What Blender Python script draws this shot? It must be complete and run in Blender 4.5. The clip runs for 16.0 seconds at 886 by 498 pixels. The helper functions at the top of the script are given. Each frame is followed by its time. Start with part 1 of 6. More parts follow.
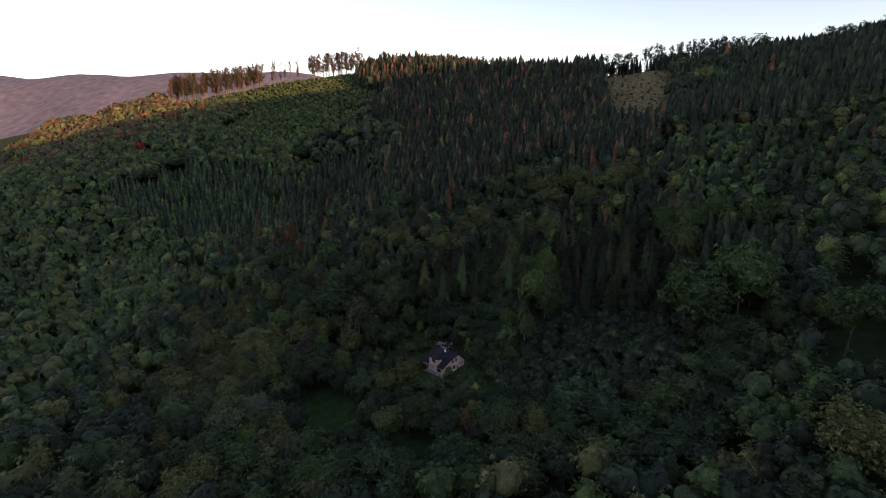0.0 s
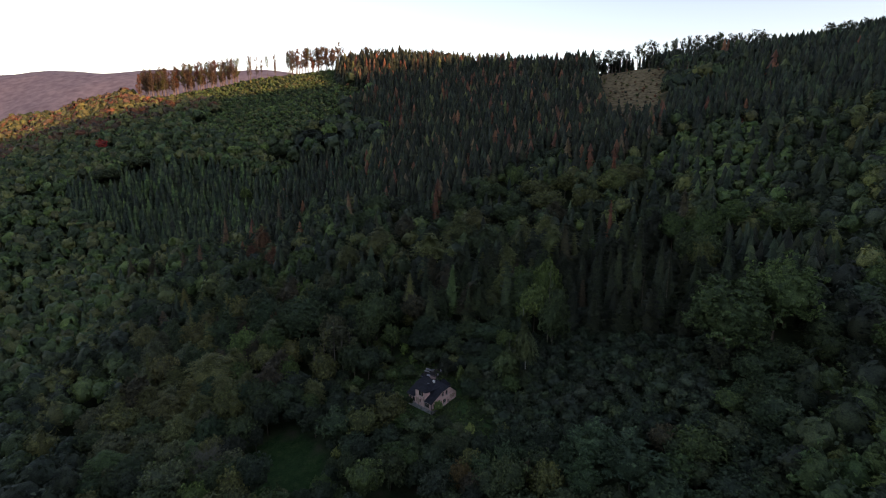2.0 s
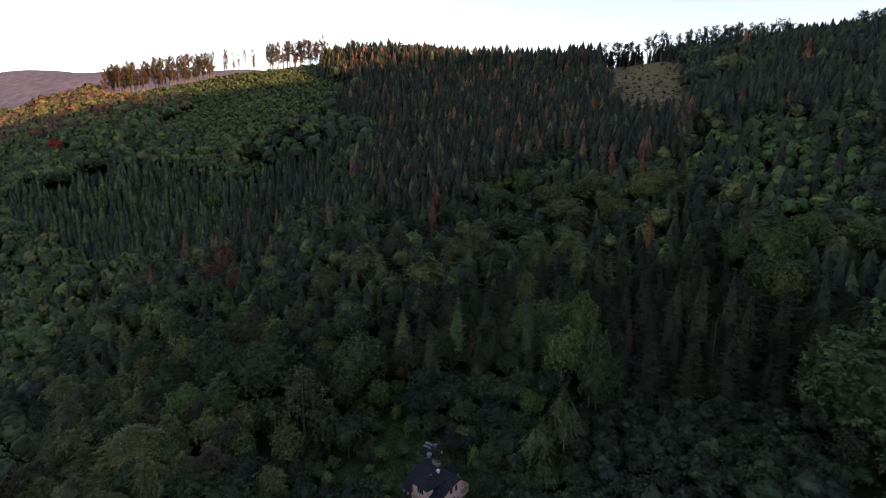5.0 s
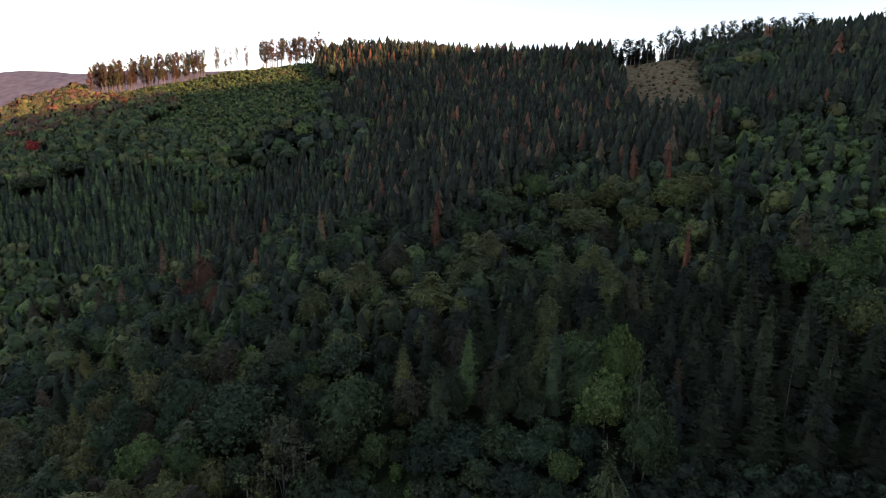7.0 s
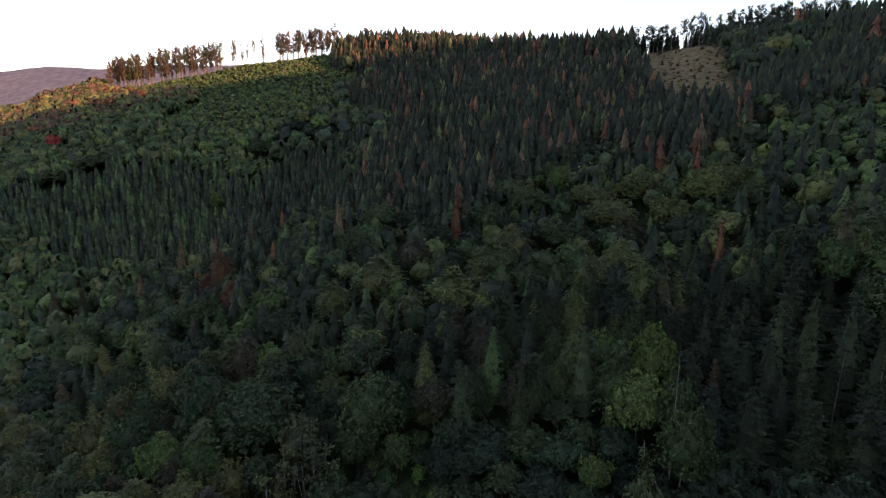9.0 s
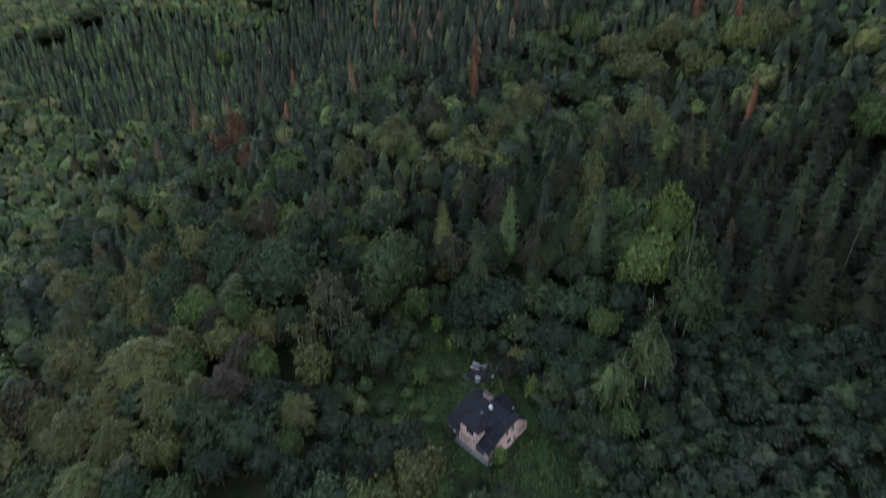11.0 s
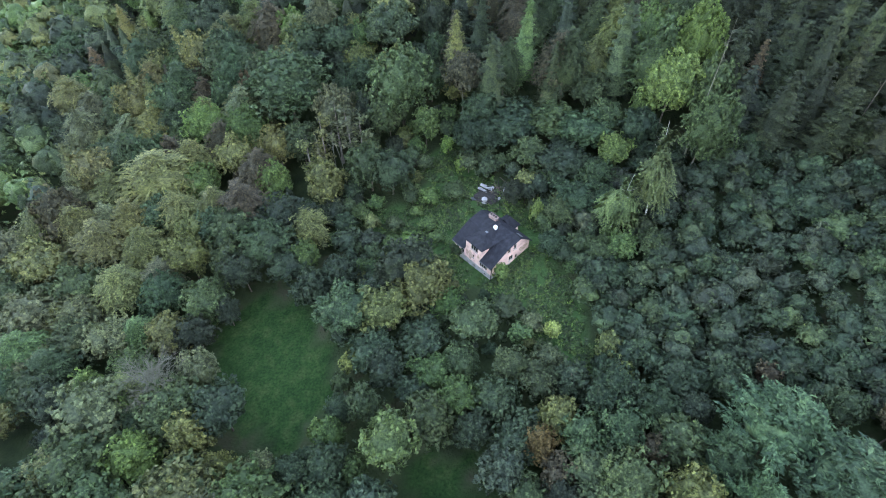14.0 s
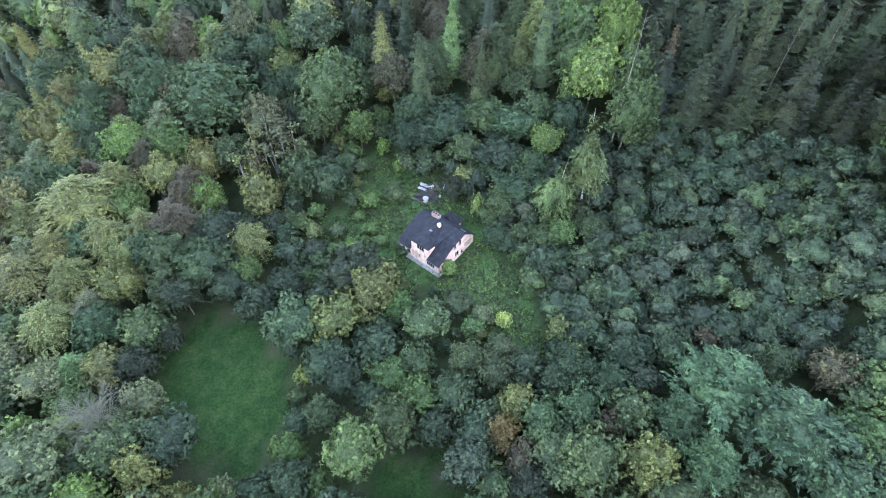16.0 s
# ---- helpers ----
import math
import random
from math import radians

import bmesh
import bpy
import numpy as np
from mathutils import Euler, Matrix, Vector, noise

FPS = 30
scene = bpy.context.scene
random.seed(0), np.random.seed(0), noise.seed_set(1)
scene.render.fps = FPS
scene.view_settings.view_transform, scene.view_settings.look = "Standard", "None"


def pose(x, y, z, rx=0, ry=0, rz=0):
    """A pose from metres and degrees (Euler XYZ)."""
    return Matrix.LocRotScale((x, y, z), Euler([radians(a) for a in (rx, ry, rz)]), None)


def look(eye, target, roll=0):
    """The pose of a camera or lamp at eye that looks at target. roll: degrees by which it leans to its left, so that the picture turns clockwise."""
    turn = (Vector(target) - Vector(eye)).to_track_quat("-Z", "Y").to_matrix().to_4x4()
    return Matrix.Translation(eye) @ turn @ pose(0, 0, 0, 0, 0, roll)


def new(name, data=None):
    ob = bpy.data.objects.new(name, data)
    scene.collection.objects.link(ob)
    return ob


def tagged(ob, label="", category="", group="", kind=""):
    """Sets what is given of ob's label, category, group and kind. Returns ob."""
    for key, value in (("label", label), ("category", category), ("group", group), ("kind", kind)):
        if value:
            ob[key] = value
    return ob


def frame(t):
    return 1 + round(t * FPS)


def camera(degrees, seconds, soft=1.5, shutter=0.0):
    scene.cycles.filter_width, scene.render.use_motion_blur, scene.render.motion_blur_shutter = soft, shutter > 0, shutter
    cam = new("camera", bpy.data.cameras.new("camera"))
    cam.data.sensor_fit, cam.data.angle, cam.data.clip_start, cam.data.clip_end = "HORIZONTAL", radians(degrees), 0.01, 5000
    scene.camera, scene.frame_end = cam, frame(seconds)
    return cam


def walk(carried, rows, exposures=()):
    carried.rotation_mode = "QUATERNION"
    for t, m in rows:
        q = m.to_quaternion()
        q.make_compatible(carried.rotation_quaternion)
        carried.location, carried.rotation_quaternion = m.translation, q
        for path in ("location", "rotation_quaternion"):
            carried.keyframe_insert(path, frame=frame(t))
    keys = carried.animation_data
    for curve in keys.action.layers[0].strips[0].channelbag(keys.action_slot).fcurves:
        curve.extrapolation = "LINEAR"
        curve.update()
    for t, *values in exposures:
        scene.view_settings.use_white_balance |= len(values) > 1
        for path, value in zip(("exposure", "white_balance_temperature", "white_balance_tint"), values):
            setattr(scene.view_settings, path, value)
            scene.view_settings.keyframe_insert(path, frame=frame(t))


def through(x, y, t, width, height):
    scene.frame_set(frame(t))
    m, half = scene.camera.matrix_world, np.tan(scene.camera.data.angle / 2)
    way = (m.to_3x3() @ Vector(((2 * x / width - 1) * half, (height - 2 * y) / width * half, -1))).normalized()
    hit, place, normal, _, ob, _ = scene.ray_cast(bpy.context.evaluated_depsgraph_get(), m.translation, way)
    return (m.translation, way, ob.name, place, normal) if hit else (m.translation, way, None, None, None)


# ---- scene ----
cam = camera(79.2, 16.0, soft=1.0, shutter=0.5)
PATH = [
    (0, (6.418, -154.181, 73.861), (6.336, -152.225, 73.453), 0.0),
    (0.5, (5.668, -148.227, 73.372), (5.605, -146.27, 72.963), 0.1),
    (1, (5.11, -142.305, 73.169), (5.064, -140.348, 72.761), 0.2),
    (1.5, (4.605, -136.103, 72.755), (4.573, -134.145, 72.348), 0.3),
    (2, (4.145, -130.033, 72.497), (4.124, -128.075, 72.092), 0.3),
    (2.5, (3.651, -123.418, 72.307), (3.638, -121.46, 71.902), 0.3),
    (3, (3.078, -116.891, 72.203), (3.073, -114.933, 71.796), 0.3),
    (3.5, (2.544, -110.033, 71.877), (2.543, -108.075, 71.47), 0.3),
    (4, (1.972, -102.885, 71.28), (1.976, -100.926, 70.876), 0.4),
    (4.2, (1.546, -99.983, 71.205), (1.555, -98.023, 70.803), 0.3),
    (6.5, (-0.925, -69.236, 71.173), (-0.902, -67.276, 70.775), 0.4),
    (7, (-1.571, -64.94, 71.365), (-1.551, -62.979, 70.97), 0.3),
    (7.5, (-2.227, -62.3, 71.607), (-2.215, -60.339, 71.214), 0.2),
    (8, (-2.684, -60.966, 71.376), (-2.688, -59.005, 70.985), 0.2),
    (8.2, (-2.879, -60.766, 71.299), (-2.89, -58.804, 70.909), 0.2),
    (10.3, (-3.224, -60.518, 70.188), (-3.306, -58.616, 69.576), -0.9),
    (10.5, (-3.348, -60.634, 70.152), (-3.435, -58.748, 69.491), -0.9),
    (11, (-3.469, -60.768, 70.077), (-3.565, -58.984, 69.179), -0.9),
    (11.5, (-3.696, -60.852, 70.162), (-3.795, -59.184, 69.064), -0.8),
    (12, (-3.706, -60.766, 70.095), (-3.814, -59.098, 68.997), -0.7),
    (12.5, (-3.348, -60.956, 70.246), (-3.468, -59.328, 69.091), -0.7),
    (13, (-3.456, -61.002, 70.901), (-3.566, -59.549, 69.532), -0.4),
    (13.5, (-3.586, -60.687, 71.318), (-3.691, -59.308, 69.873), -0.3),
    (14, (-3.665, -60.721, 71.343), (-3.769, -59.341, 69.899), -0.0),
    (14.5, (-3.61, -60.867, 71.436), (-3.64, -59.483, 69.993), 0.1),
    (15, (-3.754, -60.822, 71.489), (-3.743, -59.438, 70.046), 0.3),
    (15.5, (-3.641, -60.83, 71.564), (-3.575, -59.448, 70.12), 0.4),
    (16, (-3.735, -60.89, 71.638), (-3.636, -59.511, 70.194), 0.7),
]
EXPOSURES = [(0.0, 1.08, 7800, 29), (4.2, 1.28, 7700, 29), (8.2, 1.42, 7650, 29), (10.3, 1.8, 7600, 28), (10.6, 2.0, 7800, 26), (11.0, 2.4, 8100, 24), (12.0, 3.05, 8200, 21), (12.5, 3.27, 8200, 20), (13.5, 3.8, 7900, 19), (16.0, 4.52, 7550, 20)]
walk(cam, [(t, look(eye, target, roll)) for t, eye, target, roll in PATH], EXPOSURES)

# ---- exposure and light ----
SUN_AZ, SUN_EL = radians(-38), radians(12.0)   # direction towards the sun: from +x, behind the camera

world = bpy.data.worlds.new("sky")
scene.world = world
world.use_nodes = True
wn = world.node_tree
sky = wn.nodes.new("ShaderNodeTexSky")
sky.sky_type = "NISHITA"
sky.sun_disc = False
sky.sun_elevation = SUN_EL
sky.sun_rotation = radians(90) - SUN_AZ
sky.altitude = 500
sky.dust_density = 0.4
wn.nodes["Background"].inputs[1].default_value = 0.15
wn.links.new(sky.outputs[0], wn.nodes["Background"].inputs[0])

sun = new("sun", bpy.data.lights.new("sun", "SUN"))
sun.data.energy, sun.data.angle, sun.data.color = 3.2, radians(0.6), (1.0, 0.62, 0.4)
to_sun = Vector((math.cos(SUN_AZ) * math.cos(SUN_EL), math.sin(SUN_AZ) * math.cos(SUN_EL), math.sin(SUN_EL)))
sun.matrix_world = look(to_sun * 100, (0, 0, 0))


# ---- the lie of the land ----
HILLS = [(-165, 170, -10.2, 60), (-115, 225, -5.4, 45), (-62, 285, -6.2, 40), (-250, 280, 6.6, 60),
         (-120, 290, 3.2, 40), (150, 150, 5.8, 60), (90, 10, 2.9, 45), (-320, 430, -5.5, 80),
         (-40, 105, 9.3, 40), (-60, -70, 11.2, 60), (230, 300, 4.7, 60)]


def smooth(a, b, v):
    t = np.clip((v - a) / (b - a), 0, 1)
    return t * t * (3 - 2 * t)


def crest(x):
    """Where the near hill's ridge runs."""
    return np.interp(x, [-500, -300, -100, 0, 157, 233, 330, 600], [520, 462, 488, 470, 372, 318, 262, 200])


def land(x, y):
    """Height of the bare ground."""
    x, y = np.asarray(x, float), np.asarray(y, float)
    top = crest(x)
    yy = np.minimum(y, top)
    X, Y = np.clip(x, -450, 360) / 100, np.clip(yy, -220, 520) / 100
    z = (-3.3 + 16.34 * Y + 5.84 * Y**2 - 0.56 * Y**3 + 19.05 * X + 1.03 * X * Y - 0.98 * X * Y**2
         + 4.43 * X**2 - 1.14 * X**2 * Y + 0.2 * X**3)
    for hx, hy, h, s in HILLS:
        z = z + h * np.exp(-((x - hx)**2 + (yy - hy)**2) / (2 * s * s))
    along, across = x * math.cos(SUN_AZ) + y * math.sin(SUN_AZ), y * math.cos(SUN_AZ) - x * math.sin(SUN_AZ)
    z = z - 0.2 * np.clip(-340 - x, 0, 260) * smooth(250, 400, y) + 7 * np.exp(-((x - 178)**2 + (yy - 352)**2) / 3200)
    past = np.clip(y - top, 0, None)
    z = z - 0.38 * past * smooth(0, 60, past)
    z = np.maximum(z, -60 + 0.0 * x)
    far = 490 * np.exp(-(((y - 2350 + 0.12 * x) / 620)**2)) * 0.875 * (1 - 0.5 * smooth(-900, 200, x)) - 60
    z = np.where(y > 900, np.maximum(z, far), z)
    back = 150 * np.exp(-(((y + 1100) / 380)**2)) - 40
    z = np.where(y < -350, np.maximum(z, back), z)
    shade_hill = 430 * np.exp(-(((along - 950) / 330)**2)) - 20 - 0.02 * np.abs(across)   # unseen hill, added and sized to keep the low sun off the valley
    return np.where(along > 300, np.maximum(z, shade_hill), z)


def hump(x, y, seed=0.0):
    """Gentle unevenness of the ground, in metres."""
    return 0.35 * np.sin(x * 0.31 + seed) * np.sin(y * 0.27 + 1.3) + 0.2 * np.sin(x * 0.83 + y * 0.61) + 0.6 * np.sin(x * 0.07) * np.sin(y * 0.09)


def ground(x, y):
    flat = np.exp(-((np.asarray(x, float) - 0)**2 + (np.asarray(y, float) - 7)**2) / 160)
    return land(x, y) + hump(np.asarray(x, float), np.asarray(y, float)) * (1 - flat)


# ---- materials ----
def material(name, rough=0.8, spec=0.3):
    m = bpy.data.materials.new(name)
    m.use_nodes = True
    nt = m.node_tree
    b = nt.nodes["Principled BSDF"]
    b.inputs["Roughness"].default_value = rough
    b.inputs["Specular IOR Level"].default_value = spec
    return m, nt, b


def node(nt, kind, **inputs):
    n = nt.nodes.new(kind)
    for k, v in inputs.items():
        n.inputs[k.replace("_", " ")].default_value = v
    return n


def ramp(nt, fac, stops):
    r = nt.nodes.new("ShaderNodeValToRGB")
    while len(r.color_ramp.elements) < len(stops):
        r.color_ramp.elements.new(0.5)
    for e, (p, c) in zip(r.color_ramp.elements, stops):
        e.position, e.color = p, (*c, 1)
    nt.links.new(fac, r.inputs[0])
    return r.outputs[0]


def multiply(nt, a, b, amount=1.0):
    n = nt.nodes.new("ShaderNodeMix")
    n.data_type, n.blend_type = "RGBA", "MULTIPLY"
    n.inputs[0].default_value = amount
    nt.links.new(a, n.inputs[6])
    nt.links.new(b, n.inputs[7])
    return n.outputs[2]


def world_noise(nt, scale, detail=3.0, kind="Object"):
    tc = nt.nodes.new("ShaderNodeTexCoord")
    n = node(nt, "ShaderNodeTexNoise", Scale=scale, Detail=detail)
    nt.links.new(tc.outputs[kind], n.inputs["Vector"])
    return n.outputs[0]


def leaf_material(name, source, through=0.22):
    """Foliage: the tree's own tint, uneven from leaf to leaf and over the crown."""
    m, nt, b = material(name, 0.62, 0.25)
    if source == "object":
        info = nt.nodes.new("ShaderNodeObjectInfo")
        base = info.outputs["Color"]
    else:
        at = nt.nodes.new("ShaderNodeAttribute")
        at.attribute_name = "tint"
        base = at.outputs["Color"]
    geo = nt.nodes.new("ShaderNodeNewGeometry")
    leafy = ramp(nt, geo.outputs["Random Per Island"], [(0.0, (0.62, 0.65, 0.68)), (0.5, (0.95, 0.96, 0.94)), (1.0, (1.5, 1.46, 1.3))])
    patch = ramp(nt, world_noise(nt, 0.35, 3.0), [(0.3, (0.80, 0.84, 0.86)), (0.7, (1.2, 1.16, 1.08))])
    col = multiply(nt, multiply(nt, base, leafy), patch)
    nt.links.new(col, b.inputs["Base Color"])
    fine = ramp(nt, world_noise(nt, 3.6, 4.0), [(0.35, (0.55, 0.58, 0.6)), (0.65, (1.38, 1.36, 1.28))])
    col = multiply(nt, col, fine)
    nt.links.new(col, b.inputs["Base Color"])
    bp = nt.nodes.new("ShaderNodeBump")
    bp.inputs["Strength"].default_value, bp.inputs["Distance"].default_value = 0.8, 0.2
    nt.links.new(world_noise(nt, 3.4, 3.0), bp.inputs["Height"])
    nt.links.new(bp.outputs[0], b.inputs["Normal"])
    tr = nt.nodes.new("ShaderNodeBsdfTranslucent")
    nt.links.new(col, tr.inputs["Color"])
    mix = nt.nodes.new("ShaderNodeMixShader")
    mix.inputs[0].default_value = through
    out = nt.nodes["Material Output"]
    nt.links.new(b.outputs[0], mix.inputs[1])
    nt.links.new(tr.outputs[0], mix.inputs[2])
    nt.links.new(mix.outputs[0], out.inputs[0])
    return m


def plain(name, colors, scale=3.0, rough=0.8, spec=0.3, bump=0.0, bump_scale=20.0, metal=0.0):
    """A surface whose colour drifts between the given colours."""
    m, nt, b = material(name, rough, spec)
    n = len(colors)
    stops = [(0.3 + 0.4 * i / max(1, n - 1), c) for i, c in enumerate(colors)]
    col = ramp(nt, world_noise(nt, scale, 6.0), stops)
    nt.links.new(col, b.inputs["Base Color"])
    b.inputs["Metallic"].default_value = metal
    if bump:
        bp = nt.nodes.new("ShaderNodeBump")
        bp.inputs["Strength"].default_value = bump
        bp.inputs["Distance"].default_value = 0.05
        nt.links.new(world_noise(nt, bump_scale, 4.0), bp.inputs["Height"])
        nt.links.new(bp.outputs[0], b.inputs["Normal"])
    return m


M_LEAF = leaf_material("foliage", "object")
M_STUFF = leaf_material("forest_foliage", "stuff")
M_BARK = plain("bark", [(0.05, 0.04, 0.03), (0.11, 0.09, 0.07), (0.17, 0.15, 0.12)], 2.5, 0.9, 0.1, 0.5, 14)
M_PALEBARK = plain("pale_bark", [(0.12, 0.1, 0.085), (0.2, 0.17, 0.15), (0.26, 0.23, 0.2)], 2.5, 0.9, 0.1, 0.5, 14)
M_BIRCH = plain("birch_bark", [(0.12, 0.11, 0.1), (0.42, 0.4, 0.37), (0.5, 0.48, 0.44)], 5.0, 0.8, 0.2)
M_DEADWOOD = plain("dead_wood", [(0.10, 0.10, 0.075), (0.17, 0.165, 0.125)], 4.0, 0.9, 0.1, 0.4, 20)


def ground_material():
    """Forest litter, with the mown meadow, the rough grass of the yard and the felled clearing laid in by the 'cover' attribute."""
    m, nt, b = material("ground", 0.95, 0.1)
    litter = ramp(nt, world_noise(nt, 0.25, 6.0), [(0.35, (0.022, 0.03, 0.014)), (0.55, (0.034, 0.048, 0.02)), (0.7, (0.05, 0.045, 0.028))])
    grass = ramp(nt, world_noise(nt, 0.5, 8.0), [(0.3, (0.011, 0.030, 0.009)), (0.5, (0.017, 0.042, 0.012)), (0.72, (0.034, 0.054, 0.018))])
    tufts = ramp(nt, world_noise(nt, 2.6, 6.0), [(0.3, (0.62, 0.66, 0.66)), (0.5, (1.0, 1.0, 1.0)), (0.7, (1.45, 1.35, 1.25))])
    grass = multiply(nt, grass, tufts)
    weeds = ramp(nt, world_noise(nt, 1.1, 8.0), [(0.3, (0.024, 0.052, 0.017)), (0.5, (0.038, 0.078, 0.025)), (0.72, (0.055, 0.095, 0.033))])
    straw = ramp(nt, world_noise(nt, 0.3, 8.0), [(0.3, (0.08, 0.07, 0.035)), (0.48, (0.18, 0.125, 0.065)), (0.6, (0.24, 0.18, 0.095)), (0.72, (0.11, 0.08, 0.045))])
    # far woods: mauve base colour with the air's haze mixed in
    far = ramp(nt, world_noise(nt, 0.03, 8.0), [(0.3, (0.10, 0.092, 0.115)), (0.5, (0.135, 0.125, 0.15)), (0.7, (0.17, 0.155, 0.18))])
    at = nt.nodes.new("ShaderNodeAttribute")
    at.attribute_name = "cover"
    sep = nt.nodes.new("ShaderNodeSeparateColor")
    nt.links.new(at.outputs["Color"], sep.inputs[0])
    col = litter
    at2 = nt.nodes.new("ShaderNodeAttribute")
    at2.attribute_name = "hazy_cover"
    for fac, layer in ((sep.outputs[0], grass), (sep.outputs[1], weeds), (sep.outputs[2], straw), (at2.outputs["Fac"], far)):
        mix = nt.nodes.new("ShaderNodeMix")
        mix.data_type = "RGBA"
        nt.links.new(fac, mix.inputs[0])
        nt.links.new(col, mix.inputs[6])
        nt.links.new(layer, mix.inputs[7])
        col = mix.outputs[2]
    nt.links.new(col, b.inputs["Base Color"])
    bp = nt.nodes.new("ShaderNodeBump")
    bp.inputs["Strength"].default_value, bp.inputs["Distance"].default_value = 0.8, 0.3
    nt.links.new(world_noise(nt, 2.2, 6.0), bp.inputs["Height"])
    nt.links.new(bp.outputs[0], b.inputs["Normal"])
    return m


M_GROUND = ground_material()


# ---- mesh helpers ----
def quad_mesh(name, V, Q, mat, N=None, tint=None):
    """A mesh of quads from arrays, with soft vertex normals if given."""
    V, Q = np.asarray(V, np.float32), np.asarray(Q, np.int32)
    if N is not None:
        G = np.cross(V[Q[:, 2]] - V[Q[:, 0]], V[Q[:, 3]] - V[Q[:, 1]])
        turned = (G * np.asarray(N)[Q].sum(1)).sum(1) < 0
        Q = np.where(turned[:, None], Q[:, ::-1], Q)
    me = bpy.data.meshes.new(name)
    me.vertices.add(len(V))
    me.vertices.foreach_set("co", V.ravel())
    me.loops.add(Q.size)
    me.loops.foreach_set("vertex_index", Q.ravel())
    me.polygons.add(len(Q))
    me.polygons.foreach_set("loop_start", np.arange(0, Q.size, 4, dtype=np.int32))
    me.update(calc_edges=True)
    me.polygons.foreach_set("use_smooth", np.ones(len(Q), bool))
    if tint is not None:
        a = me.attributes.new("tint", "FLOAT_COLOR", "POINT")
        a.data.foreach_set("color", np.concatenate([tint, np.ones((len(tint), 1))], 1).astype(np.float32).ravel())
    me.materials.append(mat)
    if N is not None:
        me.normals_split_custom_set_from_vertices(np.asarray(N, np.float32))
    return me


def unit(v):
    return v / np.maximum(np.linalg.norm(v, axis=-1, keepdims=True), 1e-9)


def leaves(C, D, length, width, rng, spread=0.5, S=None):
    """Lozenge sprays at C facing about D. Returns verts, quads, normals."""
    n = len(C)
    face = unit(D + spread * rng.normal(size=(n, 3)))
    a = unit(np.cross(face, rng.normal(size=(n, 3))))
    b = np.cross(face, a)
    L = (np.asarray(length) * rng.uniform(0.7, 1.3, n))[:, None] * 0.5
    W = (np.asarray(width) * rng.uniform(0.7, 1.3, n))[:, None] * 0.5
    dip = face * L * 0.35
    V = np.stack([C - a * L - dip, C - b * W, C + a * L - dip, C + b * W], 1).reshape(-1, 3)
    Q = np.arange(4 * n).reshape(-1, 4)
    N = np.repeat(unit(D if S is None else S), 4, 0)
    return V, Q, N


def join(parts):
    V, Q, N, k = [], [], [], 0
    for v, q, n in parts:
        V.append(v), Q.append(q + k), N.append(n)
        k += len(v)
    return np.concatenate(V), np.concatenate(Q), np.concatenate(N)


def sphere_dirs(n, rng, low=-0.35):
    z = rng.uniform(low, 1, n)
    f = rng.uniform(0, 2 * np.pi, n)
    r = np.sqrt(1 - z * z)
    return np.stack([r * np.cos(f), r * np.sin(f), z], 1)


def dome(n):
    """A unit ball of 6 n n quads: directions and faces."""
    g = np.tan(np.linspace(-np.pi / 4, np.pi / 4, n + 1))
    A, B = np.meshgrid(g, g, indexing="ij")
    one = np.ones_like(A)
    V, Q, k = [], [], 0
    idx = np.arange((n + 1) * (n + 1)).reshape(n + 1, n + 1)
    q = np.stack([idx[:-1, :-1], idx[1:, :-1], idx[1:, 1:], idx[:-1, 1:]], -1).reshape(-1, 4)
    for axis in range(3):
        for side in (1.0, -1.0):
            p = np.zeros((n + 1, n + 1, 3))
            p[..., axis], p[..., (axis + 1) % 3], p[..., (axis + 2) % 3] = side * one, A, B
            V.append(unit(p.reshape(-1, 3)))
            Q.append((q if side > 0 else q[:, ::-1]) + k)
            k += (n + 1) * (n + 1)
    return np.concatenate(V), np.concatenate(Q)


def spread_dirs(count, rng, low):
    """Even directions over the ball above the height low."""
    k = np.arange(count) + 0.5
    z = 1 - (1 - low) * k / count
    f = k * 2.39996 + rng.uniform(0, 6.28)
    s = np.sqrt(np.maximum(0, 1 - z * z))
    return unit(np.stack([s * np.cos(f), s * np.sin(f), z], 1) + 0.16 * rng.normal(size=(count, 3)))


def sprays(C, face, along, length, width, rng, S, bend=0.35):
    """Bent lozenge sprays at C that face about face and point along along."""
    n = len(C)
    a = unit(along - face * (along * face).sum(1, keepdims=True))
    b = np.cross(face, a)
    L = (length * rng.uniform(0.7, 1.35, n))[:, None] * 0.5
    W = (width * rng.uniform(0.7, 1.35, n))[:, None] * 0.5
    V = np.stack([C - a * L, C - b * W + face * L * 0.12, C + a * L - face * L * bend, C + b * W + face * L * 0.12], 1).reshape(-1, 3)
    return V, np.arange(4 * n).reshape(-1, 4), np.repeat(S, 4, 0)


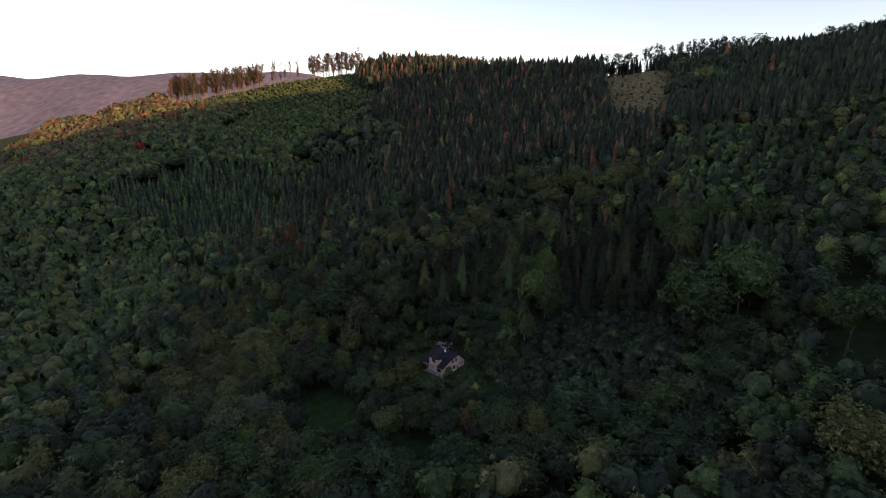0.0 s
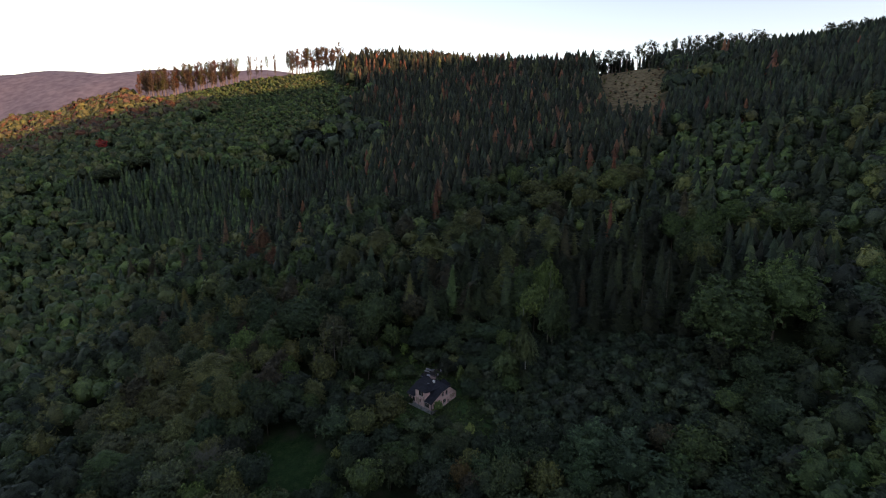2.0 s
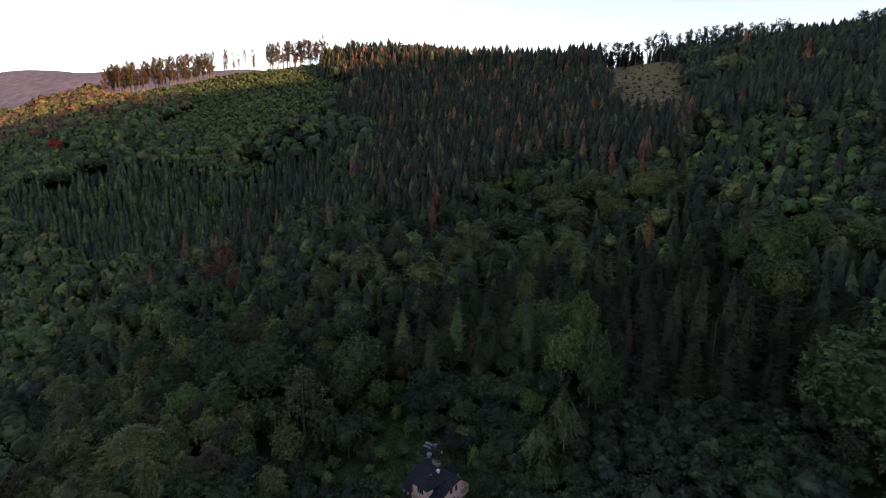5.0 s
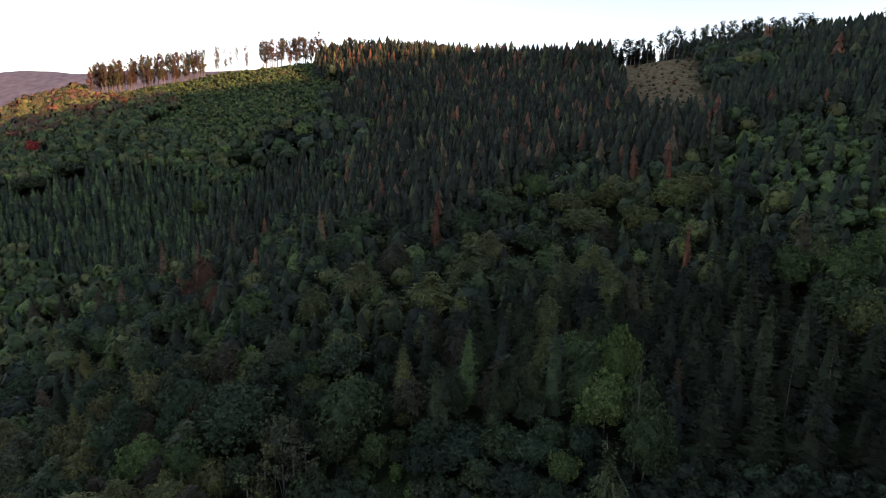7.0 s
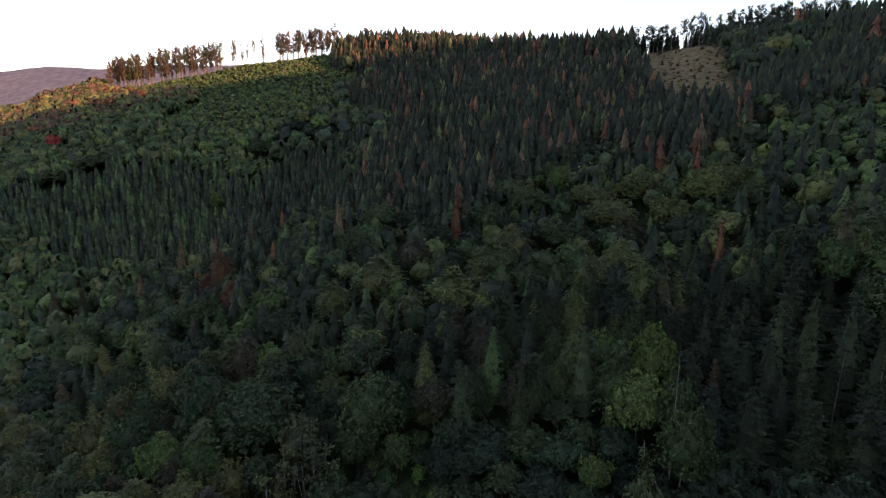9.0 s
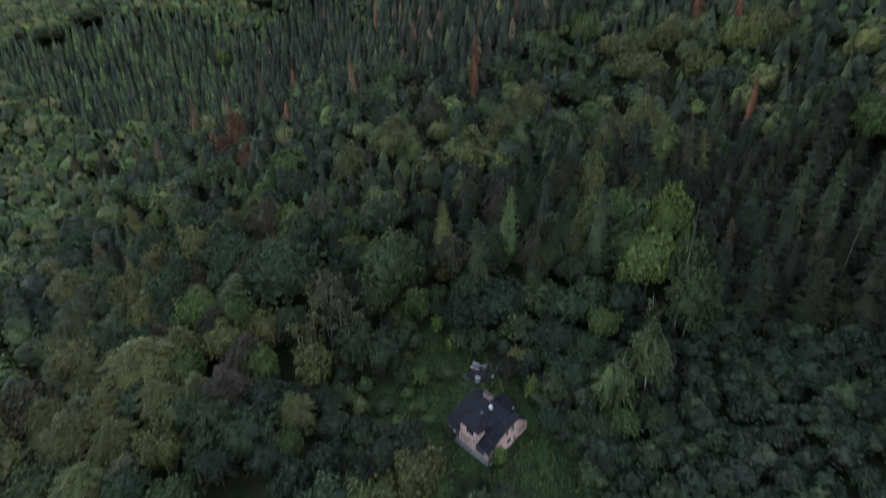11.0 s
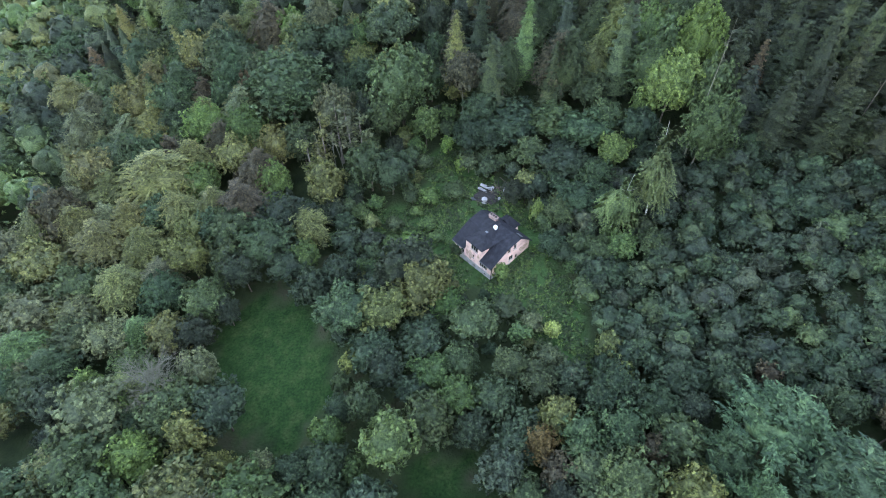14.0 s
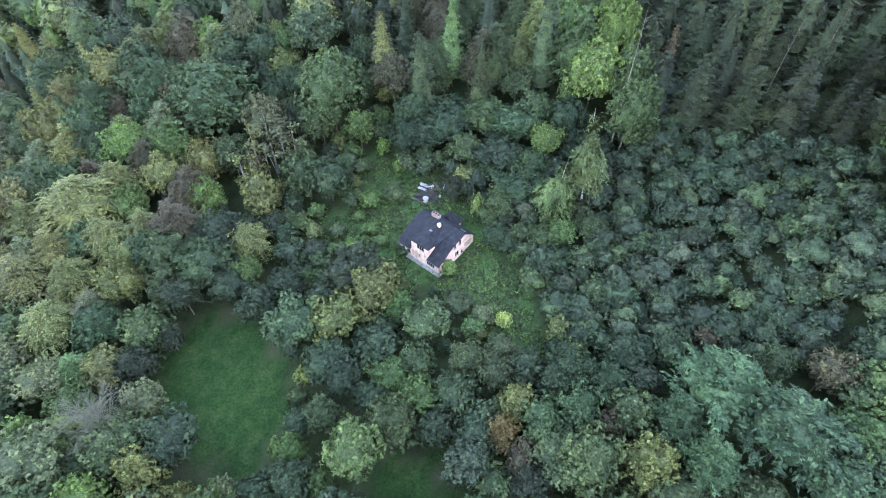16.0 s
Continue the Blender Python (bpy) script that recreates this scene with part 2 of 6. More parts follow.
def crown(rng, r, h, z0, limbs, tufts, leaf, tuft_r=0.5, low=-0.45, depth=0.3, grid=7, per=9, sharp=0.0, hang=0.35, ragged=0.06, core=0.7, rough=0.0):
    """A broadleaf crown: one closed, bulging body of foliage whose bulges are the ends of its limbs, under a coat of leaf tufts.
    sharp above 0 narrows the top; depth is how far the creases between the bulges run in."""
    D, Q = dome(grid)
    K = spread_dirs(limbs, rng, low - 0.15)
    amp = rng.uniform(0.84, 1.12, limbs)
    wide = rng.uniform(0.8, 1.25, limbs) * 1.5 / math.sqrt(limbs / (1 - low) * 0.5)
    boughs = unit(spread_dirs(7, rng, -0.3) + 0.3 * rng.normal(size=(7, 3)))
    long = rng.uniform(0.78, 1.16, 7)
    shift = rng.uniform(-0.1, 0.1, 3)

    def reach(d):
        ang = np.arccos(np.clip(d @ K.T, -1, 1))
        bump = (amp * (1 - 1.25 * depth * np.minimum(1.6, (ang / wide)**2))).max(1)
        far_off = np.arccos(np.clip(d @ boughs.T, -1, 1))
        bump = np.maximum(bump, 0.55) * np.maximum((long * (1 - 0.2 * far_off**2)).max(1), 0.7)
        skirt = 1 - 0.35 * np.clip(-d[:, 2] - 0.25, 0, 1)
        peak = 1 - sharp * np.clip(d[:, 2], 0, 1) * np.linalg.norm(d[:, :2], axis=1)
        return bump * skirt * peak

    half = np.array([r, r, h * 0.5])
    centre = np.array([0, 0, z0 + h * 0.5])

    def at(d):
        return centre + d * (reach(d)[:, None] + (d @ shift)[:, None]) * half * 0.97

    V = at(D)

    def normal(d):
        a = unit(np.cross(d, [0.31, 0.2, 0.93]))
        b = np.cross(d, a)
        s = 0.05
        return unit(np.cross(at(unit(d + s * a)) - at(unit(d - s * a)), at(unit(d + s * b)) - at(unit(d - s * b))))

    N = unit(normal(D) + 0.3 * D)
    if rough:
        keys, same = np.unique(np.round(D, 4), axis=0, return_inverse=True)
        same = same.ravel()
        N = unit(N + 2.6 * rough * rng.normal(size=(len(keys), 3))[same])
        V = centre + (V - centre) * (1 + rough * rng.uniform(-1, 1, (len(keys), 1))[same])
    out = [(centre + (V - centre) * core, Q, N)]
    d = sphere_dirs(tufts, rng, max(-0.8, low - 0.2))
    n = unit(normal(d) + 0.25 * d + 0.3 * rng.normal(size=d.shape))
    deep = 1 - (1 - core) * rng.uniform(0, 1, (tufts, 1))**1.4 + (rng.uniform(0, 1, (tufts, 1)) > 0.8) * ragged * rng.uniform(0.3, 1, (tufts, 1))
    c = centre + (at(d) - centre) * deep
    who = np.repeat(np.arange(tufts), per)
    m = len(who)
    o = unit(rng.normal(size=(m, 3)) + n[who] * 0.7)
    size = (tuft_r * rng.uniform(0.55, 1.35, tufts))[who][:, None]
    C = c[who] + (o - 0.5 * n[who]) * size * rng.uniform(0.5, 1.1, (m, 1))
    face = unit(0.5 * o + 0.45 * n[who] + [0, 0, 0.3] + 0.65 * rng.normal(size=(m, 3)))
    along = unit(o + [0, 0, -hang] + 0.5 * rng.normal(size=(m, 3)))
    S = unit(0.8 * face + 0.3 * n[who] + 0.15 * o)
    out.append(sprays(C, face, along, leaf * 1.35, leaf * 0.8, rng, S))
    return join(out)


def feather_crown(rng, r, h, z0, fronds, leaf, low=-0.5, rise=0.25, droop=0.5, sharp=0.35, grid=7, per=8, length=0.5):
    """A loose crown of long arching fronds that hang at their tips, each set with small sprays."""
    D, Q = dome(grid)
    half = np.array([r, r, h * 0.5])
    centre = np.array([0, 0, z0 + h * 0.5])
    lump = spread_dirs(22, rng, -0.7)

    def at(d, k):
        peak = 1 - sharp * np.clip(d[:, 2], 0, 1) * np.linalg.norm(d[:, :2], axis=1) * 1.3
        bump = 0.8 + 0.2 * np.clip((d @ lump.T).max(1) - 0.75, 0, 0.25) * 4
        return centre + d * (peak * bump)[:, None] * half * k

    out = [(at(D, 0.62), Q, unit(D / half))]
    d = sphere_dirs(fronds, rng, low)
    tip = centre + (at(d, 1.0) - centre) * (1.06 - 0.36 * rng.uniform(0, 1, (fronds, 1))**1.6)
    flat = unit(d * [1, 1, 0] + 1e-6)
    L = r * length * rng.uniform(0.7, 1.25, fronds)
    go = unit(flat + [0, 0, rise] * np.clip(d[:, 2:3] + 0.6, 0, 2) + 0.25 * rng.normal(size=d.shape))
    root = tip - go * L[:, None]
    side = unit(np.cross(go, [0, 0, 1.0]) + 0.2 * rng.normal(size=d.shape))
    up = unit(np.cross(side, go))
    up *= np.sign(up[:, 2:3] + 1e-9)
    w = (L * 0.24)[:, None]
    mid = (root + tip) / 2 + up * L[:, None] * 0.1
    end = tip - np.array([0, 0, 1.0]) * (droop * L * 0.5)[:, None]
    S = unit(up * 0.8 + d * 0.6 + 0.2 * rng.normal(size=d.shape))
    V = np.stack([root - side * w * 0.1, mid - side * w * 0.12, end, mid + side * w * 0.12], 1).reshape(-1, 3)
    out.append((V, np.arange(4 * fronds).reshape(-1, 4), np.repeat(S, 4, 0)))
    who = np.repeat(np.arange(fronds), per)
    u = rng.uniform(0.1, 1.05, len(who))[:, None]
    sgn = rng.choice([-1.0, 1.0], len(who))[:, None]
    C = root[who] * (1 - u) + end[who] * u + up[who] * L[who][:, None] * 0.12 * np.sin(np.pi * np.clip(u, 0, 1)) + side[who] * sgn * w[who] * rng.uniform(0.2, 1.1, (len(who), 1)) * (1.1 - 0.7 * u)
    along = unit(go[who] * 0.8 + side[who] * sgn * 0.8 + [0, 0, -0.35 - droop * 0.5] + 0.25 * rng.normal(size=C.shape))
    face = unit(up[who] + 0.35 * rng.normal(size=C.shape))
    out.append(sprays(C, face, along, leaf * 1.6, leaf * 0.6, rng, unit(0.5 * S[who] + 0.6 * face), 0.5))
    return join(out)


def spruce_crown(rng, h, r, tiers, boughs, start=0.1, per=11, leaf=0.4, droop=0.35, taper=0.85):
    """A spruce: tiers of separate boughs that sag and lift at the tip, with hanging twigs, over a dark inner cone."""
    V, N, P = [], [], []
    zs = start + (1 - start) * (np.arange(tiers) + rng.uniform(-0.3, 0.3, tiers)) / tiers
    u = np.repeat(zs, boughs)
    m = len(u)
    f = rng.uniform(0, 6.283, m)
    L = (r * ((1 - u) / (1 - start))**taper * rng.uniform(0.72, 1.2, m) + 0.25)[:, None]
    o = np.stack([np.cos(f), np.sin(f), 0 * f], 1)
    side = np.stack([-np.sin(f), np.cos(f), 0 * f], 1)
    base = np.stack([0 * f, 0 * f, u * h + 0.3], 1)
    rise = (0.55 * np.clip(u - 0.55, 0, 1) - droop * (1 - u) * rng.uniform(0.7, 1.3, m))[:, None]
    up = np.array([0, 0, 1.0])
    mid = base + o * L * 0.6 + up * L * rise * 0.75
    tip = base + o * L * 0.86 + up * L * (rise * 0.85 + 0.05)
    w = L * rng.uniform(0.18, 0.26, (m, 1))
    nn = unit(up * 0.9 + o * 0.5 + 0.2 * rng.normal(size=(m, 3)))
    quads = []
    for s in (-1.0, 1.0):
        outer = mid * 0.85 + base * 0.15 + side * s * w - up * w * 0.7
        quads.append(np.stack([base, outer, tip, mid], 1) if s > 0 else np.stack([base, mid, tip, outer], 1))
    V = np.concatenate(quads).reshape(-1, 3)
    out = [(V, np.arange(len(V)).reshape(-1, 4), np.repeat(np.concatenate([nn, nn]), 4, 0))]
    who = np.repeat(np.arange(m), per)
    k = rng.uniform(0.25, 1.05, len(who))[:, None]
    sgn = rng.choice([-1.0, 1.0], len(who))[:, None]
    C = base[who] * (1 - k) + tip[who] * k + up * L[who] * (mid - (base + tip) / 2)[who][:, 2:3] / np.maximum(L[who], 0.3) * np.sin(np.pi * np.clip(k, 0, 1)) + side[who] * sgn * w[who] * rng.uniform(0.1, 1.1, k.shape) - up * w[who] * 0.25
    along = unit(o[who] * 0.8 + side[who] * sgn * 0.7 - up * 0.6 + 0.25 * rng.normal(size=C.shape))
    face = unit(up + 0.5 * o[who] + 0.35 * rng.normal(size=C.shape))
    out.append(sprays(C, face, along, leaf * 1.6, leaf * 0.65, rng, unit(0.5 * nn[who] + 0.6 * face), 0.5))
    ring = np.linspace(0, 6.283, 9)[:-1]
    rows = [(start * 0.9, 0.5), (start + 0.15, 0.5), (0.55, 0.3), (0.85, 0.12), (1.0, 0.01)]
    CV = np.array([(np.cos(a) * r * k, np.sin(a) * r * k, z * h) for z, k in rows for a in ring])
    CQ = np.array([(i * 8 + j, i * 8 + (j + 1) % 8, i * 8 + 8 + (j + 1) % 8, i * 8 + 8 + j) for i in range(4) for j in range(8)])
    out.append((CV, CQ, unit(CV * [1, 1, 0] + [0, 0, 0.3 * r] + 1e-6)))
    return join(out)


def plume_crown(rng, r, h, z0, tufts, per, leaf):
    """The thin, broken head of a tall forest-grown tree: tufts strung along rising limbs, with sky between them."""
    n = 14
    f, s = rng.uniform(0, 6.283, n), rng.uniform(0.15, 0.95, n)
    out_r = r * np.sqrt(np.clip(1 - (s - 0.45)**2 * 2.2, 0.15, 1)) * rng.uniform(0.55, 1.05, n)
    ends = np.stack([np.cos(f) * out_r, np.sin(f) * out_r, z0 + h * s], 1)
    roots = np.stack([0 * f, 0 * f, z0 + h * (s - 0.22)], 1)
    who = rng.integers(0, n, tufts)
    k = rng.uniform(0.35, 1.12, tufts)[:, None]
    c = roots[who] * (1 - k) + ends[who] * k + rng.normal(size=(tufts, 3)) * r * 0.14
    w2 = np.repeat(np.arange(tufts), per)
    o = unit(rng.normal(size=(len(w2), 3)) + [0, 0, 0.3])
    C = c[w2] + o * leaf * 0.9
    S = unit(o + unit(c * [1, 1, 0] + 1e-6)[w2] * 0.8 + [0, 0, 0.3])
    return sprays(C, unit(o + 0.5 * rng.normal(size=C.shape)), unit(rng.normal(size=C.shape)), leaf * 1.3, leaf * 0.8, rng, S)


def tube(points, radii, sides=6):
    P = np.asarray(points, float)
    R = np.asarray(radii, float)
    V, Q, N = [], [], []
    for i, p in enumerate(P):
        t = unit(P[min(i + 1, len(P) - 1)] - P[max(i - 1, 0)])
        a = unit(np.cross(t, [0.3, 0.9, 0.2]))
        b = np.cross(t, a)
        for k in range(sides):
            f = 2 * np.pi * k / sides
            o = a * np.cos(f) + b * np.sin(f)
            V.append(p + o * R[i]), N.append(o)
    for i in range(len(P) - 1):
        for k in range(sides):
            Q.append((i * sides + k, i * sides + (k + 1) % sides, (i + 1) * sides + (k + 1) % sides, (i + 1) * sides + k))
    return np.array(V), np.array(Q), np.array(N)


def stem(rng, h, r, limbs, reach, low=0.3, lean=0.04, rise=0.55):
    """A tapered, slightly bent trunk with limbs."""
    bend = rng.normal(size=2) * lean * h
    zs = np.linspace(0, 1, 6)
    axis = np.stack([bend[0] * zs**2, bend[1] * zs**2, h * zs], 1)
    parts = [tube(axis, r * (1 - 0.85 * zs) * (1 + 0.5 * np.exp(-zs * 14)), 8)]
    for _ in range(limbs):
        f, z = rng.uniform(0, 2 * np.pi), rng.uniform(low, 0.92)
        p = np.array([bend[0] * z * z, bend[1] * z * z, h * z])
        d = np.array([np.cos(f), np.sin(f), rise]) * reach * (1.25 - z) * rng.uniform(0.7, 1.1)
        q = p + d * 0.5 + rng.normal(size=3) * 0.08 * reach
        e = p + d + np.array([0, 0, 0.15 * reach])
        rr = r * (1 - 0.85 * z) * 0.5
        parts.append(tube([p, q, e], [rr, rr * 0.6, rr * 0.15], 5))
    return join(parts)


# ---- ground ----
def inside(x, y, corners):
    """Soft-edged membership of a plan area: 1 inside."""
    x, y = np.asarray(x, float), np.asarray(y, float)
    hit = np.zeros(np.broadcast(x, y).shape, bool)
    for (x0, y0), (x1, y1) in zip(corners, corners[1:] + corners[:1]):
        cut = (y0 > y) != (y1 > y)
        hit ^= cut & (x < (x1 - x0) * (y - y0) / (y1 - y0 + 1e-9) + x0)
    return hit


MEADOW = [(-40, -2), (-31, -6), (-25.5, -16), (-23, -22), (-27, -29), (-30, -32), (-38, -27), (-44, -17), (-49, -9)]
YARD = [(-14, 32), (-7.8, 34), (-5, 26), (-1, 23.5), (4, 21), (7.8, 11), (10.5, 5), (15, -8), (16.5, -17), (12, -17), (7, -11), (1.5, -4.5), (-6, -1), (-12, 3.5), (-20, 9), (-24, 15), (-21, 19), (-16, 17), (-13.5, 23)]
LAWN = [(-10, -30), (-3, -30), (-1, -38), (-10, -38)]
CLEARING = [(108, 214), (120, 300), (136, 378), (174, 370), (181, 333), (172, 308), (140, 220)]


def build_ground():
    xs = np.concatenate([np.arange(-4500, -600, 60), np.arange(-600, -150, 10), np.arange(-150, 150, 2.0), np.arange(150, 600, 10), np.arange(600, 4501, 130)])
    ys = np.concatenate([np.arange(-3000, -200, 70), np.arange(-200, -60, 8), np.arange(-60, 110, 2.0), np.arange(110, 530, 7), np.arange(530, 900, 30), np.arange(900, 3000, 25), np.arange(3000, 4600, 150)])
    X, Y = np.meshgrid(xs, ys)
    Z = ground(X, Y)
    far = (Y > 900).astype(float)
    rng = np.random.default_rng(5)
    lumps = rng.uniform(0, 1, X.shape)
    Z = Z + far * (7 * lumps + 14 * np.sin(X * 0.011 + 0.6 * np.sin(Y * 0.006)) * np.sin(Y * 0.004))
    n, m = X.shape
    V = np.stack([X, Y, Z], -1).reshape(-1, 3)
    i = np.arange((n - 1) * m).reshape(n - 1, m)[:, :-1].ravel()
    Q = np.stack([i, i + 1, i + 1 + m, i + m], 1)
    me = quad_mesh("ground", V, Q, M_GROUND)
    jx, jy = X + 1.2 * np.sin(Y * 0.9) + 0.7 * np.sin(Y * 2.3), Y + 1.2 * np.sin(X * 0.8)
    cover = np.stack([inside(jx, jy, MEADOW) | inside(jx, jy, LAWN), inside(jx, jy, YARD), inside(jx, jy, CLEARING), np.zeros(X.shape), ], -1).astype(np.float32)
    cover[..., 3] = 1
    a = me.attributes.new("cover", "FLOAT_COLOR", "POINT")
    a.data.foreach_set("color", cover.ravel())
    # marks the far hills, where the hazed colour is laid
    b = me.attributes.new("hazy_cover", "FLOAT", "POINT")
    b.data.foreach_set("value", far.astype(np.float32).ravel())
    ob = new("ground", me)
    tagged(ob, "forest floor, mown meadow and weedy yard on a hillside", "ground", kind="structure")


build_ground()


# ---- the house ----
M_WALL = plain("pink_plaster", [(0.54, 0.34, 0.29), (0.76, 0.49, 0.42), (0.80, 0.55, 0.475)], 0.9, 0.9, 0.15, 0.3, 30)
M_PLINTH = plain("grey_render", [(0.2, 0.185, 0.175), (0.35, 0.325, 0.31), (0.43, 0.405, 0.39)], 1.3, 0.9, 0.15, 0.4, 18)
M_ROOF = plain("bitumen_felt", [(0.0105, 0.0105, 0.014), (0.017, 0.017, 0.022), (0.028, 0.028, 0.034)], 1.4, 0.85, 0.2, 0.3, 9)
M_BRICK = plain("old_brick", [(0.14, 0.08, 0.07), (0.24, 0.155, 0.135), (0.33, 0.26, 0.24)], 6.0, 0.9, 0.15, 0.5, 14)
M_WHITE = plain("white_paint", [(0.62, 0.62, 0.62), (0.78, 0.78, 0.77)], 3.0, 0.6, 0.3)
M_FRAME = plain("window_paint", [(0.28, 0.24, 0.21), (0.42, 0.38, 0.34)], 5.0, 0.6, 0.3)
M_TIN = plain("zinc_sheet", [(0.09, 0.095, 0.1), (0.2, 0.21, 0.22)], 4.0, 0.45, 0.5, metal=0.7)
M_CHAR = plain("charred_timber", [(0.012, 0.011, 0.012), (0.03, 0.026, 0.024), (0.06, 0.05, 0.042)], 5.0, 0.85, 0.2, 0.5, 12)
M_BOARD = plain("weathered_board", [(0.08, 0.06, 0.045), (0.16, 0.13, 0.1)], 4.0, 0.9, 0.15, 0.4, 15)
M_PANEL = plain("pale_panel", [(0.24, 0.225, 0.225), (0.38, 0.36, 0.36)], 2.0, 0.6, 0.3)
M_RUST = plain("stained_plaster", [(0.34, 0.2, 0.15), (0.5, 0.32, 0.25), (0.6, 0.42, 0.33)], 2.2, 0.95, 0.1, 0.6, 14)
M_PANE, _nt, _b = material("window_glass", 0.06, 0.5)
_b.inputs["Base Color"].default_value = (0.012, 0.014, 0.017, 1)


def part(name, bm, mat, parent, label=""):
    """Links a bmesh as one mesh object under a thing or a part."""
    me = bpy.data.meshes.new(name)
    bm.normal_update()
    bm.to_mesh(me)
    bm.free()
    me.materials.append(mat)
    ob = new(name, me)
    ob.parent = parent
    if label:
        tagged(ob, label)
    return ob


def box(bm, x0, x1, y0, y1, z0, z1, bevel=0.0, m=None):
    r = bmesh.ops.create_cube(bm, size=1.0)
    mat = Matrix.Translation(((x0 + x1) / 2, (y0 + y1) / 2, (z0 + z1) / 2)) @ Matrix.Diagonal((x1 - x0, y1 - y0, z1 - z0, 1))
    bmesh.ops.transform(bm, matrix=(m or Matrix()) @ mat, verts=r["verts"])
    if bevel:
        edges = list({e for v in r["verts"] for e in v.link_edges})
        bmesh.ops.bevel(bm, geom=edges, offset=bevel, segments=2, affect="EDGES")
    return bm


def prism(bm, loop_a, loop_b):
    """A solid between two matching polygons."""
    a = [bm.verts.new(p) for p in loop_a]
    b = [bm.verts.new(p) for p in loop_b]
    n = len(a)
    bm.faces.new(a[::-1])
    bm.faces.new(b)
    for i in range(n):
        bm.faces.new((a[i], a[(i + 1) % n], b[(i + 1) % n], b[i]))


def wall(bm, place, top, low, holes, thick):
    """A wall with openings: place(s, d, z) gives the point s along, d deep, z up; top is a list of (s, z)."""
    cuts = sorted({s for s, _ in top} | {v for h in holes for v in h[:2]})
    ts, tz = [p[0] for p in top], [p[1] for p in top]
    for a, b in zip(cuts, cuts[1:]):
        mid = (a + b) / 2
        spans, z = [], low
        for h in sorted((h for h in holes if h[0] < mid < h[1]), key=lambda h: h[2]):
            spans.append((z, z, h[2], h[2]))
            z = h[3]
        spans.append((z, z, float(np.interp(a, ts, tz)), float(np.interp(b, ts, tz))))
        for za, zb, zta, ztb in spans:
            prism(bm, [place(a, 0, za), place(b, 0, zb), place(b, 0, ztb), place(a, 0, zta)],
                  [place(a, thick, za), place(b, thick, zb), place(b, thick, ztb), place(a, thick, zta)])
    bmesh.ops.recalc_face_normals(bm, faces=bm.faces)


def window(parent, place, s0, s1, z0, z1, lights):
    """A sash window in an opening: frame with mullions, sill, and a pane for each light."""
    bm = bmesh.new()
    f = 0.06

    def bar(a, b, c, d, d0=0.07, d1=0.14):
        prism(bm, [place(a, d0, c), place(b, d0, c), place(b, d0, d), place(a, d0, d)], [place(a, d1, c), place(b, d1, c), place(b, d1, d), place(a, d1, d)])

    bar(s0, s1, z0, z0 + f), bar(s0, s1, z1 - f, z1)
    step = (s1 - s0 - f) / lights
    for i in range(lights + 1):
        bar(s0 + i * step, s0 + i * step + f, z0 + f, z1 - f)
    bmesh.ops.recalc_face_normals(bm, faces=bm.faces)
    win = part("window", bm, M_FRAME, parent)
    bm = bmesh.new()
    prism(bm, [place(s0 - 0.05, -0.07, z0 - 0.06), place(s1 + 0.05, -0.07, z0 - 0.06), place(s1 + 0.05, -0.07, z0 - 0.01), place(s0 - 0.05, -0.07, z0 - 0.01)],
          [place(s0 - 0.05, 0.06, z0 - 0.06), place(s1 + 0.05, 0.06, z0 - 0.06), place(s1 + 0.05, 0.06, z0), place(s0 - 0.05, 0.06, z0)])
    bmesh.ops.recalc_face_normals(bm, faces=bm.faces)
    part("sill", bm, M_PLINTH, win)
    for i in range(lights):
        a, b = s0 + i * step + f, s0 + (i + 1) * step
        bm = bmesh.new()
        prism(bm, [place(a, 0.1, z0 + f), place(b, 0.1, z0 + f), place(b, 0.1, z1 - f), place(a, 0.1, z1 - f)],
              [place(a, 0.112, z0 + f), place(b, 0.112, z0 + f), place(b, 0.112, z1 - f), place(a, 0.112, z1 - f)])
        bmesh.ops.recalc_face_normals(bm, faces=bm.faces)
        part("pane", bm, M_PANE, win)


def roof_slab(bm, profile, v0, v1, thick=0.13):
    """A folded roof sheet: profile of (u, z) drawn out from v0 to v1."""
    for (ua, za), (ub, zb) in zip(profile, profile[1:]):
        n = Vector((-(zb - za), 0, ub - ua)).normalized() * thick
        low = [(ua, v0, za), (ub, v0, zb), (ub, v1, zb), (ua, v1, za)]
        prism(bm, low, [(x + n.x, y, z + n.z) for x, y, z in low])
    bmesh.ops.recalc_face_normals(bm, faces=bm.faces)


